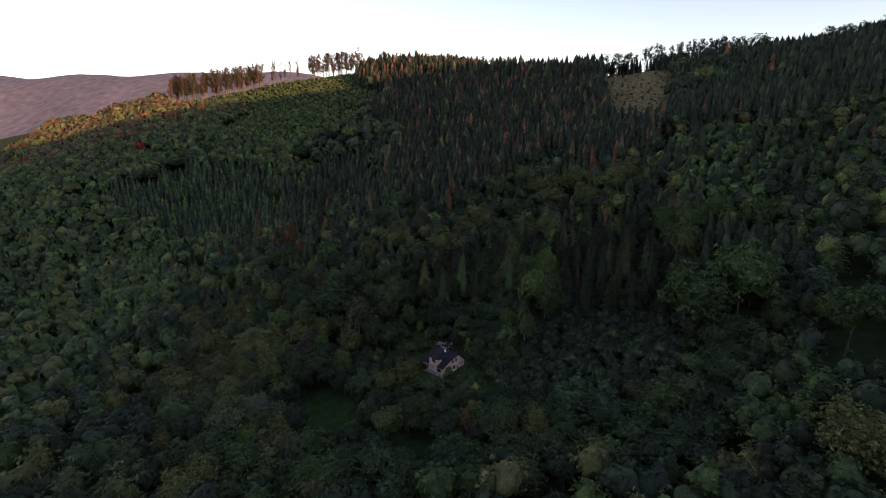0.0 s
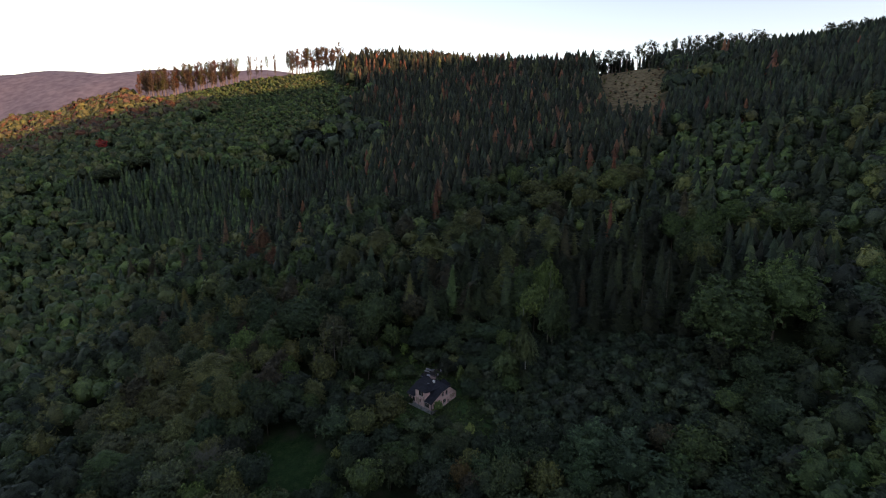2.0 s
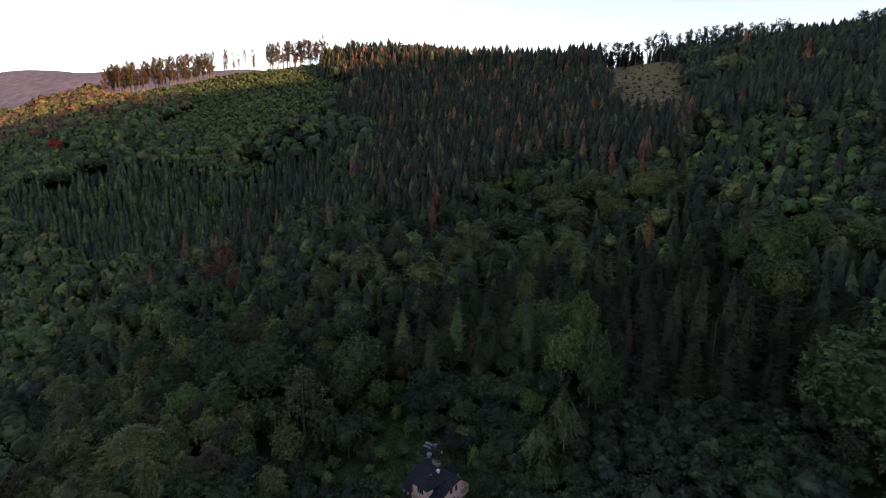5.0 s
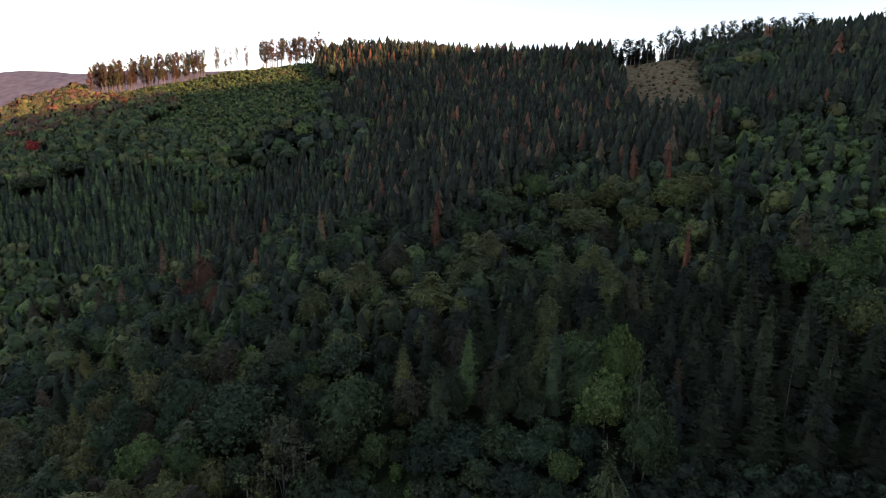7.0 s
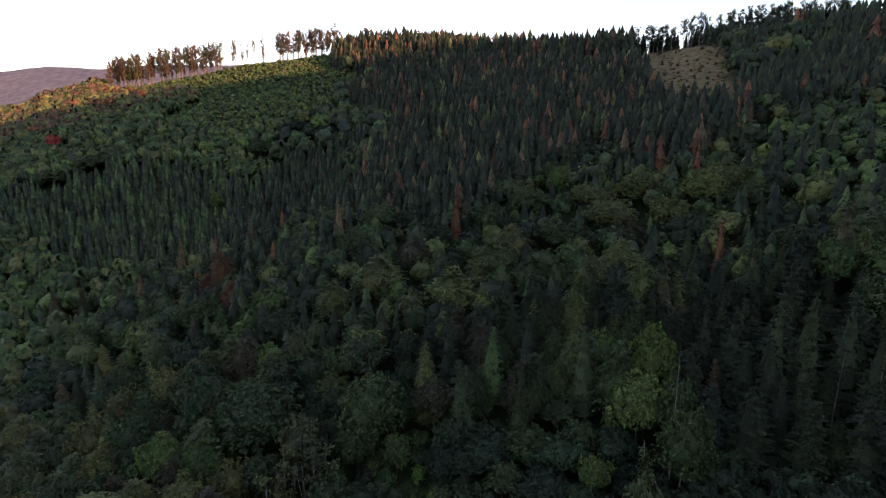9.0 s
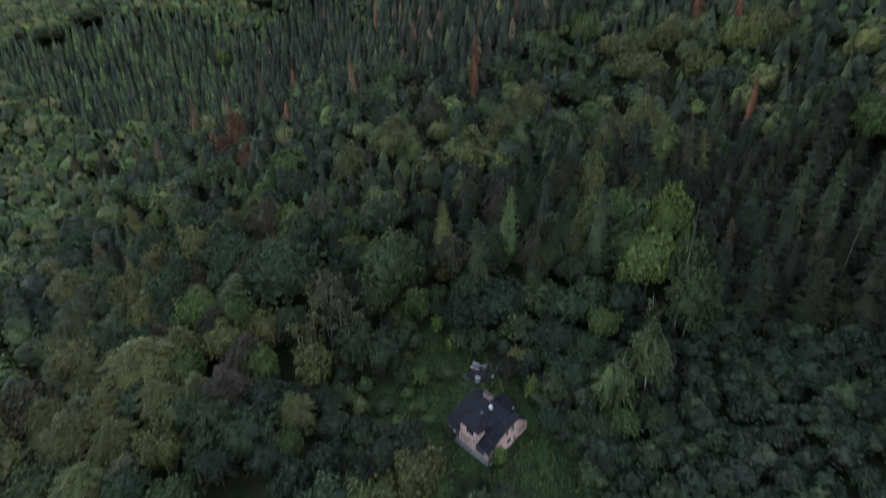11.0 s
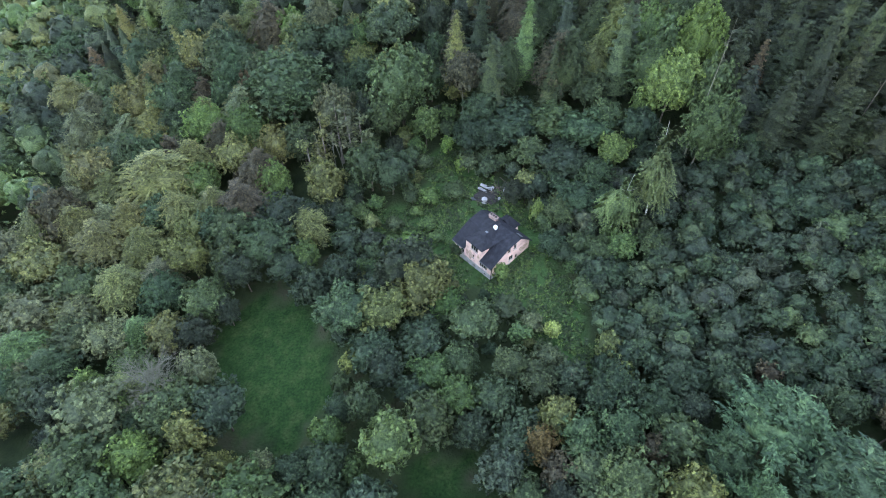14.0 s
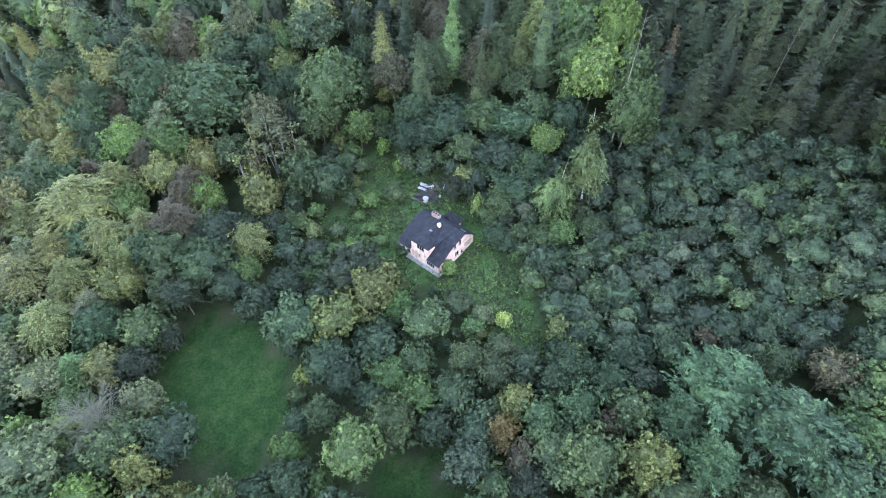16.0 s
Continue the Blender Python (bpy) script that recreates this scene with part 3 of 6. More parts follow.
def build_house():
    W, D, EAVE = 9.3, 9.2, 4.0
    house = new("house")
    house.matrix_world = pose(0.0, 0.0, 0.0, 0, 0, 45.5)
    tagged(house, "run-down pink plastered house with a dark felt roof", "house")
    gable = [(0, EAVE), (3.5, 5.95), (6.5, 6.6), (9.3, 4.35)]
    low, split = -1.6, 1.75
    front = lambda s, d, z: (d, s, z)              # along v, facing -u
    side = lambda s, d, z: (s, d, z)               # along u, facing -v
    rear = lambda s, d, z: (W - d, s, z)
    end = lambda s, d, z: (s, D - d, z)
    d0, d1, dz = 2.5, 6.4, 6.2                     # the wall dormer
    f_holes = [(1.1, 2.9, 2.05, 3.25), (6.75, 7.6, 2.05, 3.25), (8.1, 8.8, 2.05, 3.25)]
    f_up = [(3.5, 5.15, 4.55, 5.85)]
    f_door = [(4.35, 4.75, 2.7, 3.5)]
    b_front = [(1.25, 1.75, 0.75, 1.25), (3.9, 4.3, 0.85, 1.3)]
    g_holes = [(3.85, 4.55, 4.55, 5.8), (5.25, 5.95, 4.55, 5.8), (4.3, 5.3, 2.4, 3.55), (5.95, 6.4, 2.0, 3.0)]
    t = 0.32
    bm = bmesh.new()
    wall(bm, front, [(0, EAVE), (d0, EAVE)], split, [(1.1, d0, 2.05, 3.25)], t)
    wall(bm, front, [(d0, dz), (d1, dz)], split, [(d0, 2.9, 2.05, 3.25)] + f_up + f_door, t)
    wall(bm, front, [(d1, EAVE), (D, EAVE)], split, f_holes[1:], t)
    part("wall", bm, M_WALL, house, "pink plaster front wall rising into a dormer")
    for s0, s1, z0, z1, n in [(*f_holes[0], 4), (*f_holes[1], 2), (*f_holes[2], 2), (*f_up[0], 3), (*f_door[0], 1)]:
        window(house, front, s0, s1, z0, z1, n)
    bm = bmesh.new()
    inner = lambda s, d, z: (s, d, z)
    wall(bm, inner, [(t, EAVE + 0.12), *gable[1:]], split, g_holes, t)
    part("wall", bm, M_WALL, house, "pink plaster gable wall")
    for s0, s1, z0, z1 in g_holes[:2]:
        window(house, side, s0, s1, z0, z1, 2)
    window(house, side, *g_holes[2], 2)
    window(house, side, *g_holes[3], 1)
    bm = bmesh.new()
    wall(bm, end, [(t, EAVE + 0.12), *gable[1:]], split, [(4.2, 5.2, 2.3, 3.5)], t)
    part("wall", bm, M_WALL, house)
    window(house, end, 4.2, 5.2, 2.3, 3.5, 2)
    bm = bmesh.new()
    wall(bm, rear, [(t, 4.35), (D - t, 4.35)], split, [], t)
    part("wall", bm, M_WALL, house)
    # basement storey, set 3 cm proud
    for pl, a, b, holes in ((front, -0.03, D + 0.03, b_front), (side, t, W + 0.03, [(2.2, 2.7, 0.85, 1.3)]), (end, t, W + 0.03, []), (rear, t, D - t, [])):
        bm = bmesh.new()
        wall(bm, lambda s, d, z, pl=pl: pl(s, d - 0.03, z), [(a, split), (b, split)], low, holes, t + 0.03)
        part("plinth", bm, M_PLINTH, house, "grey rendered basement wall")
        for h in holes:
            window(house, pl, *h, 1)
    # a patch of fallen plaster near the far corner of the gable
    bm = bmesh.new()
    ring = [(7.0 + 1.0 * math.cos(f) * (1 + 0.25 * math.sin(3 * f)) + 0.75, -0.012, 3.55 + 0.75 * math.sin(f) * (1 + 0.2 * math.cos(2 * f))) for f in np.linspace(0, 6.2832, 22)[:-1]]
    prism(bm, ring, [(x, 0.02, z) for x, _, z in ring])
    bmesh.ops.recalc_face_normals(bm, faces=bm.faces)
    part("plaster_patch", bm, M_RUST, house, "rust-brown patch of bare wall")
    # rain stains down the front wall below the dormer
    for s0, w0, z0, z1 in ((5.2, 0.55, 2.0, 3.9), (6.0, 0.3, 2.3, 3.7), (3.3, 0.25, 3.3, 4.5)):
        bm = bmesh.new()
        ring = [(-0.006, s0 + w0 * math.cos(f) * (1 + 0.3 * math.sin(3 * f + s0)), (z0 + z1) / 2 + (z1 - z0) / 2 * math.sin(f) * (1 + 0.12 * math.cos(4 * f))) for f in np.linspace(0, 6.2832, 20)[:-1]]
        prism(bm, ring, [(0.02, y, z) for _, y, z in ring])
        bmesh.ops.recalc_face_normals(bm, faces=bm.faces)
        part("plaster_patch", bm, M_RUST, house, "brown rain stain on the plaster")
    # floors, to keep the inside dark
    for z in (1.6, 3.9):
        bm = bmesh.new()
        box(bm, t, W - t, t, D - t, z - 0.1, z)
        part("floor_slab", bm, M_BOARD, house)
    # main roof: front strip broken by the dormer, then bend, ridge and rear slope
    bm = bmesh.new()
    roof_slab(bm, [(-0.4, 3.78), (1.6, 4.9)], -0.3, d0 + 0.0)
    part("roof", bm, M_ROOF, house, "dark blue-grey felt roof slope")
    bm = bmesh.new()
    roof_slab(bm, [(-0.4, 3.78), (1.6, 4.9)], d1, D + 0.3)
    part("roof", bm, M_ROOF, house)
    bm = bmesh.new()
    roof_slab(bm, [(1.6, 4.9), (3.5, 5.97), (6.5, 6.62)], -0.3, D + 0.3)
    part("roof", bm, M_ROOF, house)
    bm = bmesh.new()
    roof_slab(bm, [(6.5, 6.62), (8.1, 5.5), (9.65, 4.1)], -0.3, D + 0.3)
    part("roof", bm, M_ROOF, house)
    bm = bmesh.new()
    box(bm, 6.36, 6.64, -0.32, D + 0.32, 6.66, 6.8, 0.05)
    part("ridge_cap", bm, M_ROOF, house)
    # roof sheet seams
    for v in np.arange(0.7, D, 1.0):
        bm = bmesh.new()
        u0 = 1.62 if d0 < v < d1 else -0.38
        pts = [(u, z) for u, z in ((-0.4, 3.78), (1.6, 4.9), (3.5, 5.97), (6.45, 6.6)) if u >= u0 - 0.05]
        roof_slab(bm, [(u, z + 0.1) for u, z in pts], v, v + 0.05, 0.06)
        part("seam", bm, M_ROOF, house)
    # dormer: cheeks and hipped roof running back into the ridge
    for v in (d0, d1 - 0.25):
        bm = bmesh.new()
        prism(bm, [(t, v, 3.9), (2.2, v, 5.1), (2.2, v, 5.75), (t, v, dz)], [(t, v + 0.25, 3.9), (2.2, v + 0.25, 5.1), (2.2, v + 0.25, 5.75), (t, v + 0.25, dz)])
        bmesh.ops.recalc_face_normals(bm, faces=bm.faces)
        part("dormer_cheek", bm, M_WALL, house, "pink plaster dormer side")
    bm = bmesh.new()
    a, b = (-0.3, d0 - 0.25, dz), (-0.3, d1 + 0.25, dz)
    c, d = (1.7, d0 - 0.25, dz - 0.28), (1.7, d1 + 0.25, dz - 0.28)
    hip, back = (2.9, (d0 + d1) / 2, 7.15), (6.5, (d0 + d1) / 2, 7.0)
    e, f = (6.4, d0 - 1.1, 6.72), (6.4, d1 + 1.1, 6.72)
    vs = [bm.verts.new(p) for p in (a, b, c, d, hip, back, e, f)]
    A, B, C, Dv, H, K, E, Fv = vs
    for loop in ((A, H, B), (A, C, H), (C, E, K, H), (B, H, Dv), (Dv, H, K, Fv)):
        bm.faces.new(loop)
    bmesh.ops.recalc_face_normals(bm, faces=bm.faces)
    res = bmesh.ops.extrude_face_region(bm, geom=list(bm.faces))
    bmesh.ops.translate(bm, vec=(0, 0, -0.14), verts=[g for g in res["geom"] if isinstance(g, bmesh.types.BMVert)])
    bmesh.ops.recalc_face_normals(bm, faces=bm.faces)
    part("dormer_roof", bm, M_ROOF, house, "hipped dark felt dormer roof")
    bm = bmesh.new()
    prism(bm, [(1.7, d0 - 0.2, 4.95), (3.5, d0 - 0.35, 5.9), (6.3, d0 - 1.05, 6.5), (6.3, d0 - 1.05, 6.68), (1.7, d0 - 0.2, 5.85)],
          [(1.7, d0 + 0.1, 4.95), (3.5, d0, 5.9), (6.3, d0 - 0.75, 6.5), (6.3, d0 - 0.75, 6.68), (1.7, d0 + 0.1, 5.85)])
    prism(bm, [(1.7, d1 + 0.2, 4.95), (3.5, d1 + 0.35, 5.9), (6.3, d1 + 1.05, 6.5), (6.3, d1 + 1.05, 6.68), (1.7, d1 + 0.2, 5.85)],
          [(1.7, d1 - 0.1, 4.95), (3.5, d1, 5.9), (6.3, d1 + 0.75, 6.5), (6.3, d1 + 0.75, 6.68), (1.7, d1 - 0.1, 5.85)])
    bmesh.ops.recalc_face_normals(bm, faces=bm.faces)
    part("dormer_valley", bm, M_ROOF, house)
    # chimney stack on the ridge, with cap and flues
    bm = bmesh.new()
    box(bm, 6.15, 6.85, 5.5, 7.2, 6.3, 7.35, 0.02)
    chim = part("chimney", bm, M_BRICK, house, "worn brick chimney stack")
    bm = bmesh.new()
    box(bm, 6.08, 6.92, 5.42, 7.28, 7.35, 7.45, 0.02)
    part("cap", bm, M_BRICK, chim)
    for v in (5.8, 6.35, 6.9):
        bm = bmesh.new()
        box(bm, 6.32, 6.68, v - 0.16, v + 0.16, 7.45, 7.6, 0.02)
        part("flue", bm, M_CHAR, chim)
    bm = bmesh.new()
    box(bm, 4.6, 5.15, 4.0, 4.55, 6.6, 7.45, 0.03)
    part("chimney", bm, M_WHITE, house, "small white-painted chimney")
    # thin zinc strip added on the rear slope to give a glint
    bm = bmesh.new()
    roof_slab(bm, [(7.2, 6.3), (7.75, 5.92)], 0.3, 1.5, 0.05)
    part("roof_window", bm, M_TIN, house, "zinc strip on the rear roof slope, added as a glint")
    # light dormer flashing
    bm = bmesh.new()
    box(bm, 2.75, 3.15, (d0 + d1) / 2 - 0.25, (d0 + d1) / 2 + 0.25, 7.1, 7.19, 0.02)
    part("flashing", bm, M_TIN, house)
    # gutter and downpipe at the front corner
    for v0, v1 in ((-0.3, d0), (d1, D + 0.3)):
        bm = bmesh.new()
        box(bm, -0.55, -0.42, v0, v1, 3.72, 3.84, 0.03)
        part("gutter", bm, M_TIN, house)
    bm = bmesh.new()
    r = bmesh.ops.create_cone(bm, cap_ends=True, segments=10, radius1=0.07, radius2=0.07, depth=5.0)
    bmesh.ops.translate(bm, vec=(-0.12, -0.1, 1.3), verts=r["verts"])
    part("downpipe", bm, M_CHAR, house, "dark downpipe at the corner")
    # low rear wing
    bm = bmesh.new()
    box(bm, W + 0.01, 10.7, 4.0, 7.0, -0.5, 4.3)
    part("rear_wing", bm, M_WALL, house)
    bm = bmesh.new()
    vs = [bm.verts.new(p) for p in ((9.0, 3.7, 4.35), (11.1, 3.7, 4.35), (11.1, 7.3, 4.35), (9.0, 7.3, 4.35), (8.4, 5.5, 5.9), (9.9, 5.5, 5.9))]
    for loop in ((0, 1, 5, 4), (1, 2, 5), (2, 3, 4, 5), (0, 4, 3), (3, 2, 1, 0)):
        bm.faces.new([vs[i] for i in loop])
    bmesh.ops.recalc_face_normals(bm, faces=bm.faces)
    part("roof", bm, M_ROOF, house)


build_house()


# ---- the heap of rubble behind the house ----
def loose(name, label, category, build, mat, m, group=""):
    bm = bmesh.new()
    build(bm)
    me = bpy.data.meshes.new(name)
    bm.normal_update()
    bm.to_mesh(me)
    bm.free()
    me.materials.append(mat)
    ob = new(name, me)
    ob.matrix_world = m
    return tagged(ob, label, category, group)


def lay(x, y, lift=0.0, tilt=0.0, roll=0.0, turn=0.0):
    return pose(x, y, float(ground(x, y)) + lift, tilt, roll, turn)


def rubble_lump(bm):
    bmesh.ops.create_icosphere(bm, subdivisions=3, radius=1.0)
    for v in bm.verts:
        v.co *= 1 + 0.5 * noise.noise(v.co * 2.6) + 0.25 * noise.noise(v.co * 7)
        v.co.x *= 2.9
        v.co.y *= 2.3
        v.co.z *= 0.5


def rubble():
    loose("debris_mound", "mound of charred debris behind the house", "debris", rubble_lump, M_CHAR, lay(-0.3, 19.6, 0.0, 0, 0, 20))
    white = lambda bm: box(bm, -1.3, 1.3, -0.3, 0.3, 0, 0.3, 0.03)
    loose("pale_panel", "long pale panel lying on the debris", "panel", white, M_PANEL, lay(-1.3, 21.3, 0.5, 6, 4, -28), "pale panels on the debris")
    loose("pale_panel", "long pale panel lying on the debris", "panel", white, M_PANEL, lay(-1.75, 20.5, 0.45, -5, 3, -31), "pale panels on the debris")
    loose("pale_panel", "short pale panel tipped over the debris", "panel", lambda bm: box(bm, -0.5, 0.5, -0.35, 0.35, 0, 0.06, 0.015), M_PANEL, lay(-0.3, 20.9, 0.55, 12, -8, -20), "pale panels on the debris")

    def tank(bm):
        r = bmesh.ops.create_cone(bm, cap_ends=True, segments=20, radius1=0.62, radius2=0.55, depth=0.9)
        bmesh.ops.translate(bm, vec=(0, 0, 0.45), verts=r["verts"])
        bmesh.ops.bevel(bm, geom=[e for e in bm.edges if abs(e.verts[0].co.z - e.verts[1].co.z) < 0.01], offset=0.06, segments=2, affect="EDGES")
    loose("water_tank", "dull white upright water tank", "tank", tank, M_PANEL, lay(-1.6, 17.9, 0.1, 4, 3, 0))
    loose("sheet", "crumpled grey sheet on the weeds", "sheet", lambda bm: box(bm, -0.7, 0.7, -0.45, 0.45, 0, 0.04, 0.01), M_TIN, lay(-3.5, 18.6, 0.35, 8, 14, 30))
    loose("door_leaf", "white door leaf leaning on the debris", "door", lambda bm: box(bm, -0.3, 0.3, -0.04, 0.04, 0, 1.5, 0.01), M_PANEL, lay(2.1, 19.3, 0.35, -38, 8, -12))
    loose("bucket", "small white bucket in the debris", "bucket", lambda bm: bmesh.ops.create_cone(bm, cap_ends=True, segments=16, radius1=0.2, radius2=0.27, depth=0.5), M_PANEL, lay(1.2, 18.0, 0.55, 20, 0, 0))
    rng = random.Random(4)
    for i in range(64):
        n = rng.uniform(0.9, 2.9)
        x, y = rng.gauss(0.3, 1.8), rng.gauss(19.6, 1.6)
        loose("beam", "charred roof timber in the heap", "timber", lambda bm: box(bm, -n / 2, n / 2, -0.06, 0.06, -0.05, 0.05, 0.01), M_CHAR if i % 3 else M_BOARD,
              lay(x, y, 0.45 * max(0.25, 1 - ((x + 0.3) / 3.4)**2 - ((y - 19.6) / 2.7)**2) + 0.08, rng.uniform(-14, 14), rng.uniform(-24, 24), rng.uniform(0, 360)), "charred timbers in the heap")


rubble()


# ---- the woods ----
TINT = {
    "blue": (0.040, 0.061, 0.037), "dark": (0.041, 0.055, 0.036), "mid": (0.062, 0.088, 0.043), "green": (0.075, 0.118, 0.046),
    "light": (0.115, 0.166, 0.056), "lime": (0.140, 0.210, 0.060), "olive": (0.131, 0.142, 0.059), "yellow": (0.380, 0.420, 0.150),
    "straw": (0.150, 0.155, 0.060), "pale": (0.058, 0.078, 0.050), "spruce": (0.036, 0.044, 0.026), "rust": (0.180, 0.082, 0.050),
    "brown": (0.140, 0.098, 0.062), "grey": (0.114, 0.126, 0.071), "birch": (0.115, 0.145, 0.066), "fir": (0.082, 0.134, 0.077), "teal": (0.050, 0.080, 0.043), "gold": (0.140, 0.136, 0.056), "moss": (0.046, 0.057, 0.030),
    "umber": (0.078, 0.068, 0.044), "amber": (0.170, 0.125, 0.055), "yellowish": (0.155, 0.185, 0.059), "red": (0.334, 0.058, 0.049),
}
WORDS = {
    "blue": "blue-green", "dark": "dark green", "mid": "mid-green", "green": "fresh green", "light": "light green", "lime": "bright lime-green",
    "olive": "olive-green", "yellow": "yellow", "straw": "straw-yellow", "pale": "pale green", "spruce": "dark green", "rust": "rust-brown",
    "brown": "brown", "grey": "grey-green", "red": "red", "birch": "pale yellow-green", "fir": "soft blue-green", "teal": "soft green", "gold": "golden-green", "moss": "moss-green",
    "umber": "brownish-green", "amber": "yellow-brown", "yellowish": "yellow-green",
}
PLACED = []          # plan places of single trees, with the room each needs


class Pattern:
    """The meshes of one kind of tree: its stem and its crown."""

    def __init__(self, kind, stem_mesh, crown_mesh, height, radius):
        self.kind, self.stem, self.crown, self.height, self.radius = kind, stem_mesh, crown_mesh, height, radius


def pattern(kind, seed, h, r, crown_fn, bark=None, limbs=8, girth=0.013, reach=0.9, top=0.82, low=0.3):
    rng = np.random.default_rng(seed)
    v, q, n = stem(rng, h * top, girth * h, limbs, r * reach, lean=0.03 if limbs else 0.01, low=low)
    s = quad_mesh("trunk", v, q, bark or M_BARK, n)
    v, q, n = crown_fn(rng)
    return Pattern(kind, s, quad_mesh("crown", v, q, M_LEAF, n), h, r)


BROAD = [pattern("broad", 11, 20, 8, lambda g: crown(g, 8, 17, 3, 30, 480, 0.56, 0.62, depth=0.3)),
         pattern("broad", 12, 20, 8, lambda g: crown(g, 8, 18, 2, 44, 500, 0.54, 0.58, depth=0.32, sharp=0.15)),
         pattern("broad", 13, 20, 8, lambda g: crown(g, 8, 17, 3, 22, 480, 0.58, 0.66, depth=0.36, ragged=0.08)),
         pattern("broad", 14, 20, 8, lambda g: crown(g, 8, 18, 2, 56, 500, 0.54, 0.55, depth=0.28, sharp=0.25, hang=0.8))]
SMALL = [pattern("small", 21, 11, 5, lambda g: crown(g, 5, 10.6, 0.4, 18, 290, 0.43, 0.46, depth=0.34)),
         pattern("small", 22, 11, 5, lambda g: crown(g, 5, 10.6, 0.4, 28, 300, 0.42, 0.42, depth=0.34, sharp=0.2)),
         pattern("small", 23, 11, 5, lambda g: crown(g, 5, 10.5, 0.5, 13, 290, 0.44, 0.5, depth=0.38, ragged=0.08)),
         pattern("small", 24, 11, 5, lambda g: crown(g, 5, 10.6, 0.4, 22, 300, 0.42, 0.44, depth=0.3, sharp=0.35, hang=0.8)),
         pattern("small", 25, 11, 5, lambda g: crown(g, 5, 10.6, 0.4, 38, 300, 0.41, 0.4, depth=0.28, ragged=0.08))]
SHRUB = [pattern("shrub", 31, 4, 2, lambda g: crown(g, 2, 3.9, 0.05, 9, 84, 0.28, 0.3, depth=0.38, grid=6, ragged=0.15), limbs=5),
         pattern("shrub", 32, 4, 2, lambda g: crown(g, 2, 3.9, 0.05, 6, 80, 0.29, 0.32, depth=0.42, grid=6, sharp=0.3, ragged=0.15), limbs=5),
         pattern("shrub", 33, 4, 2, lambda g: crown(g, 2, 3.9, 0.05, 13, 88, 0.27, 0.28, depth=0.34, grid=6, ragged=0.15), limbs=5)]
FEATHER = [pattern("feather", 41, 17, 5.5, lambda g: feather_crown(g, 5.5, 16.5, 0.5, 290, 0.42, droop=0.7, per=10)),
           pattern("feather", 42, 17, 5.5, lambda g: feather_crown(g, 5.5, 16.5, 0.5, 270, 0.44, droop=0.5, sharp=0.5, per=10)),
           pattern("feather", 43, 17, 5.5, lambda g: feather_crown(g, 5.5, 16.5, 0.5, 300, 0.41, droop=0.9, sharp=0.2, per=10))]
BIRCH = [pattern("birch", 45, 20, 3.6, lambda g: feather_crown(g, 3.6, 19, 1, 380, 0.3, droop=1.8, sharp=0.75, length=0.55, per=11), M_BIRCH, 6, 0.008, top=0.94),
         pattern("birch", 46, 16, 3.6, lambda g: feather_crown(g, 3.6, 15.2, 0.8, 340, 0.3, droop=1.8, sharp=0.75, length=0.55, per=11), M_BIRCH, 6, 0.008, top=0.94)]
SPRUCE = [pattern("spruce", 51, 20, 4.2, lambda g: spruce_crown(g, 20, 4.2, 20, 8), limbs=0, top=0.97),
          pattern("spruce", 52, 20, 4.2, lambda g: spruce_crown(g, 20, 4.2, 17, 8, droop=0.5, taper=0.75), limbs=0, top=0.97),
          pattern("spruce", 53, 20, 4.2, lambda g: spruce_crown(g, 20, 4.2, 22, 7, 0.16, droop=0.42, taper=1.0), limbs=0, top=0.97)]
LARCH = [pattern("larch", 61, 15, 6.0, lambda g: feather_crown(g, 6.0, 14.5, 0.3, 190, 0.46, low=-0.4, rise=0.75, droop=0.12, sharp=0.5, per=15, length=0.4), limbs=14),
         pattern("larch", 62, 15, 6.0, lambda g: feather_crown(g, 6.0, 14.5, 0.3, 170, 0.48, low=-0.4, rise=0.85, droop=0.08, sharp=0.4, per=15, length=0.42), limbs=14)]
TALL = [pattern("tall", s, 25, 3.2, lambda g, a=a: plume_crown(g, 3.2, 25 * (1 - a), 25 * a, 150, 5, 0.62), M_PALEBARK, 9, 0.011, 0.5, 0.93, 0.4) for s, a in ((71, 0.12), (72, 0.24), (73, 0.32), (74, 0.18))]
KINDS = {"ridge": (TALL, "tall_tree", "tall bare-stemmed tree"), "tree": (BROAD, "broadleaf_tree", "broadleaf tree"), "small": (SMALL, "broadleaf_tree", "small broadleaf tree"), "shrub": (SHRUB, "shrub", "bushy shrub"),
         "birch": (BIRCH, "birch_tree", "drooping birch"), "spruce": (SPRUCE, "spruce_tree", "tall spruce"), "larch": (LARCH, "fir_tree", "broad feathery fir"), "feather": (FEATHER, "hemlock_tree", "loose feathery hemlock")}
COUNT = {}


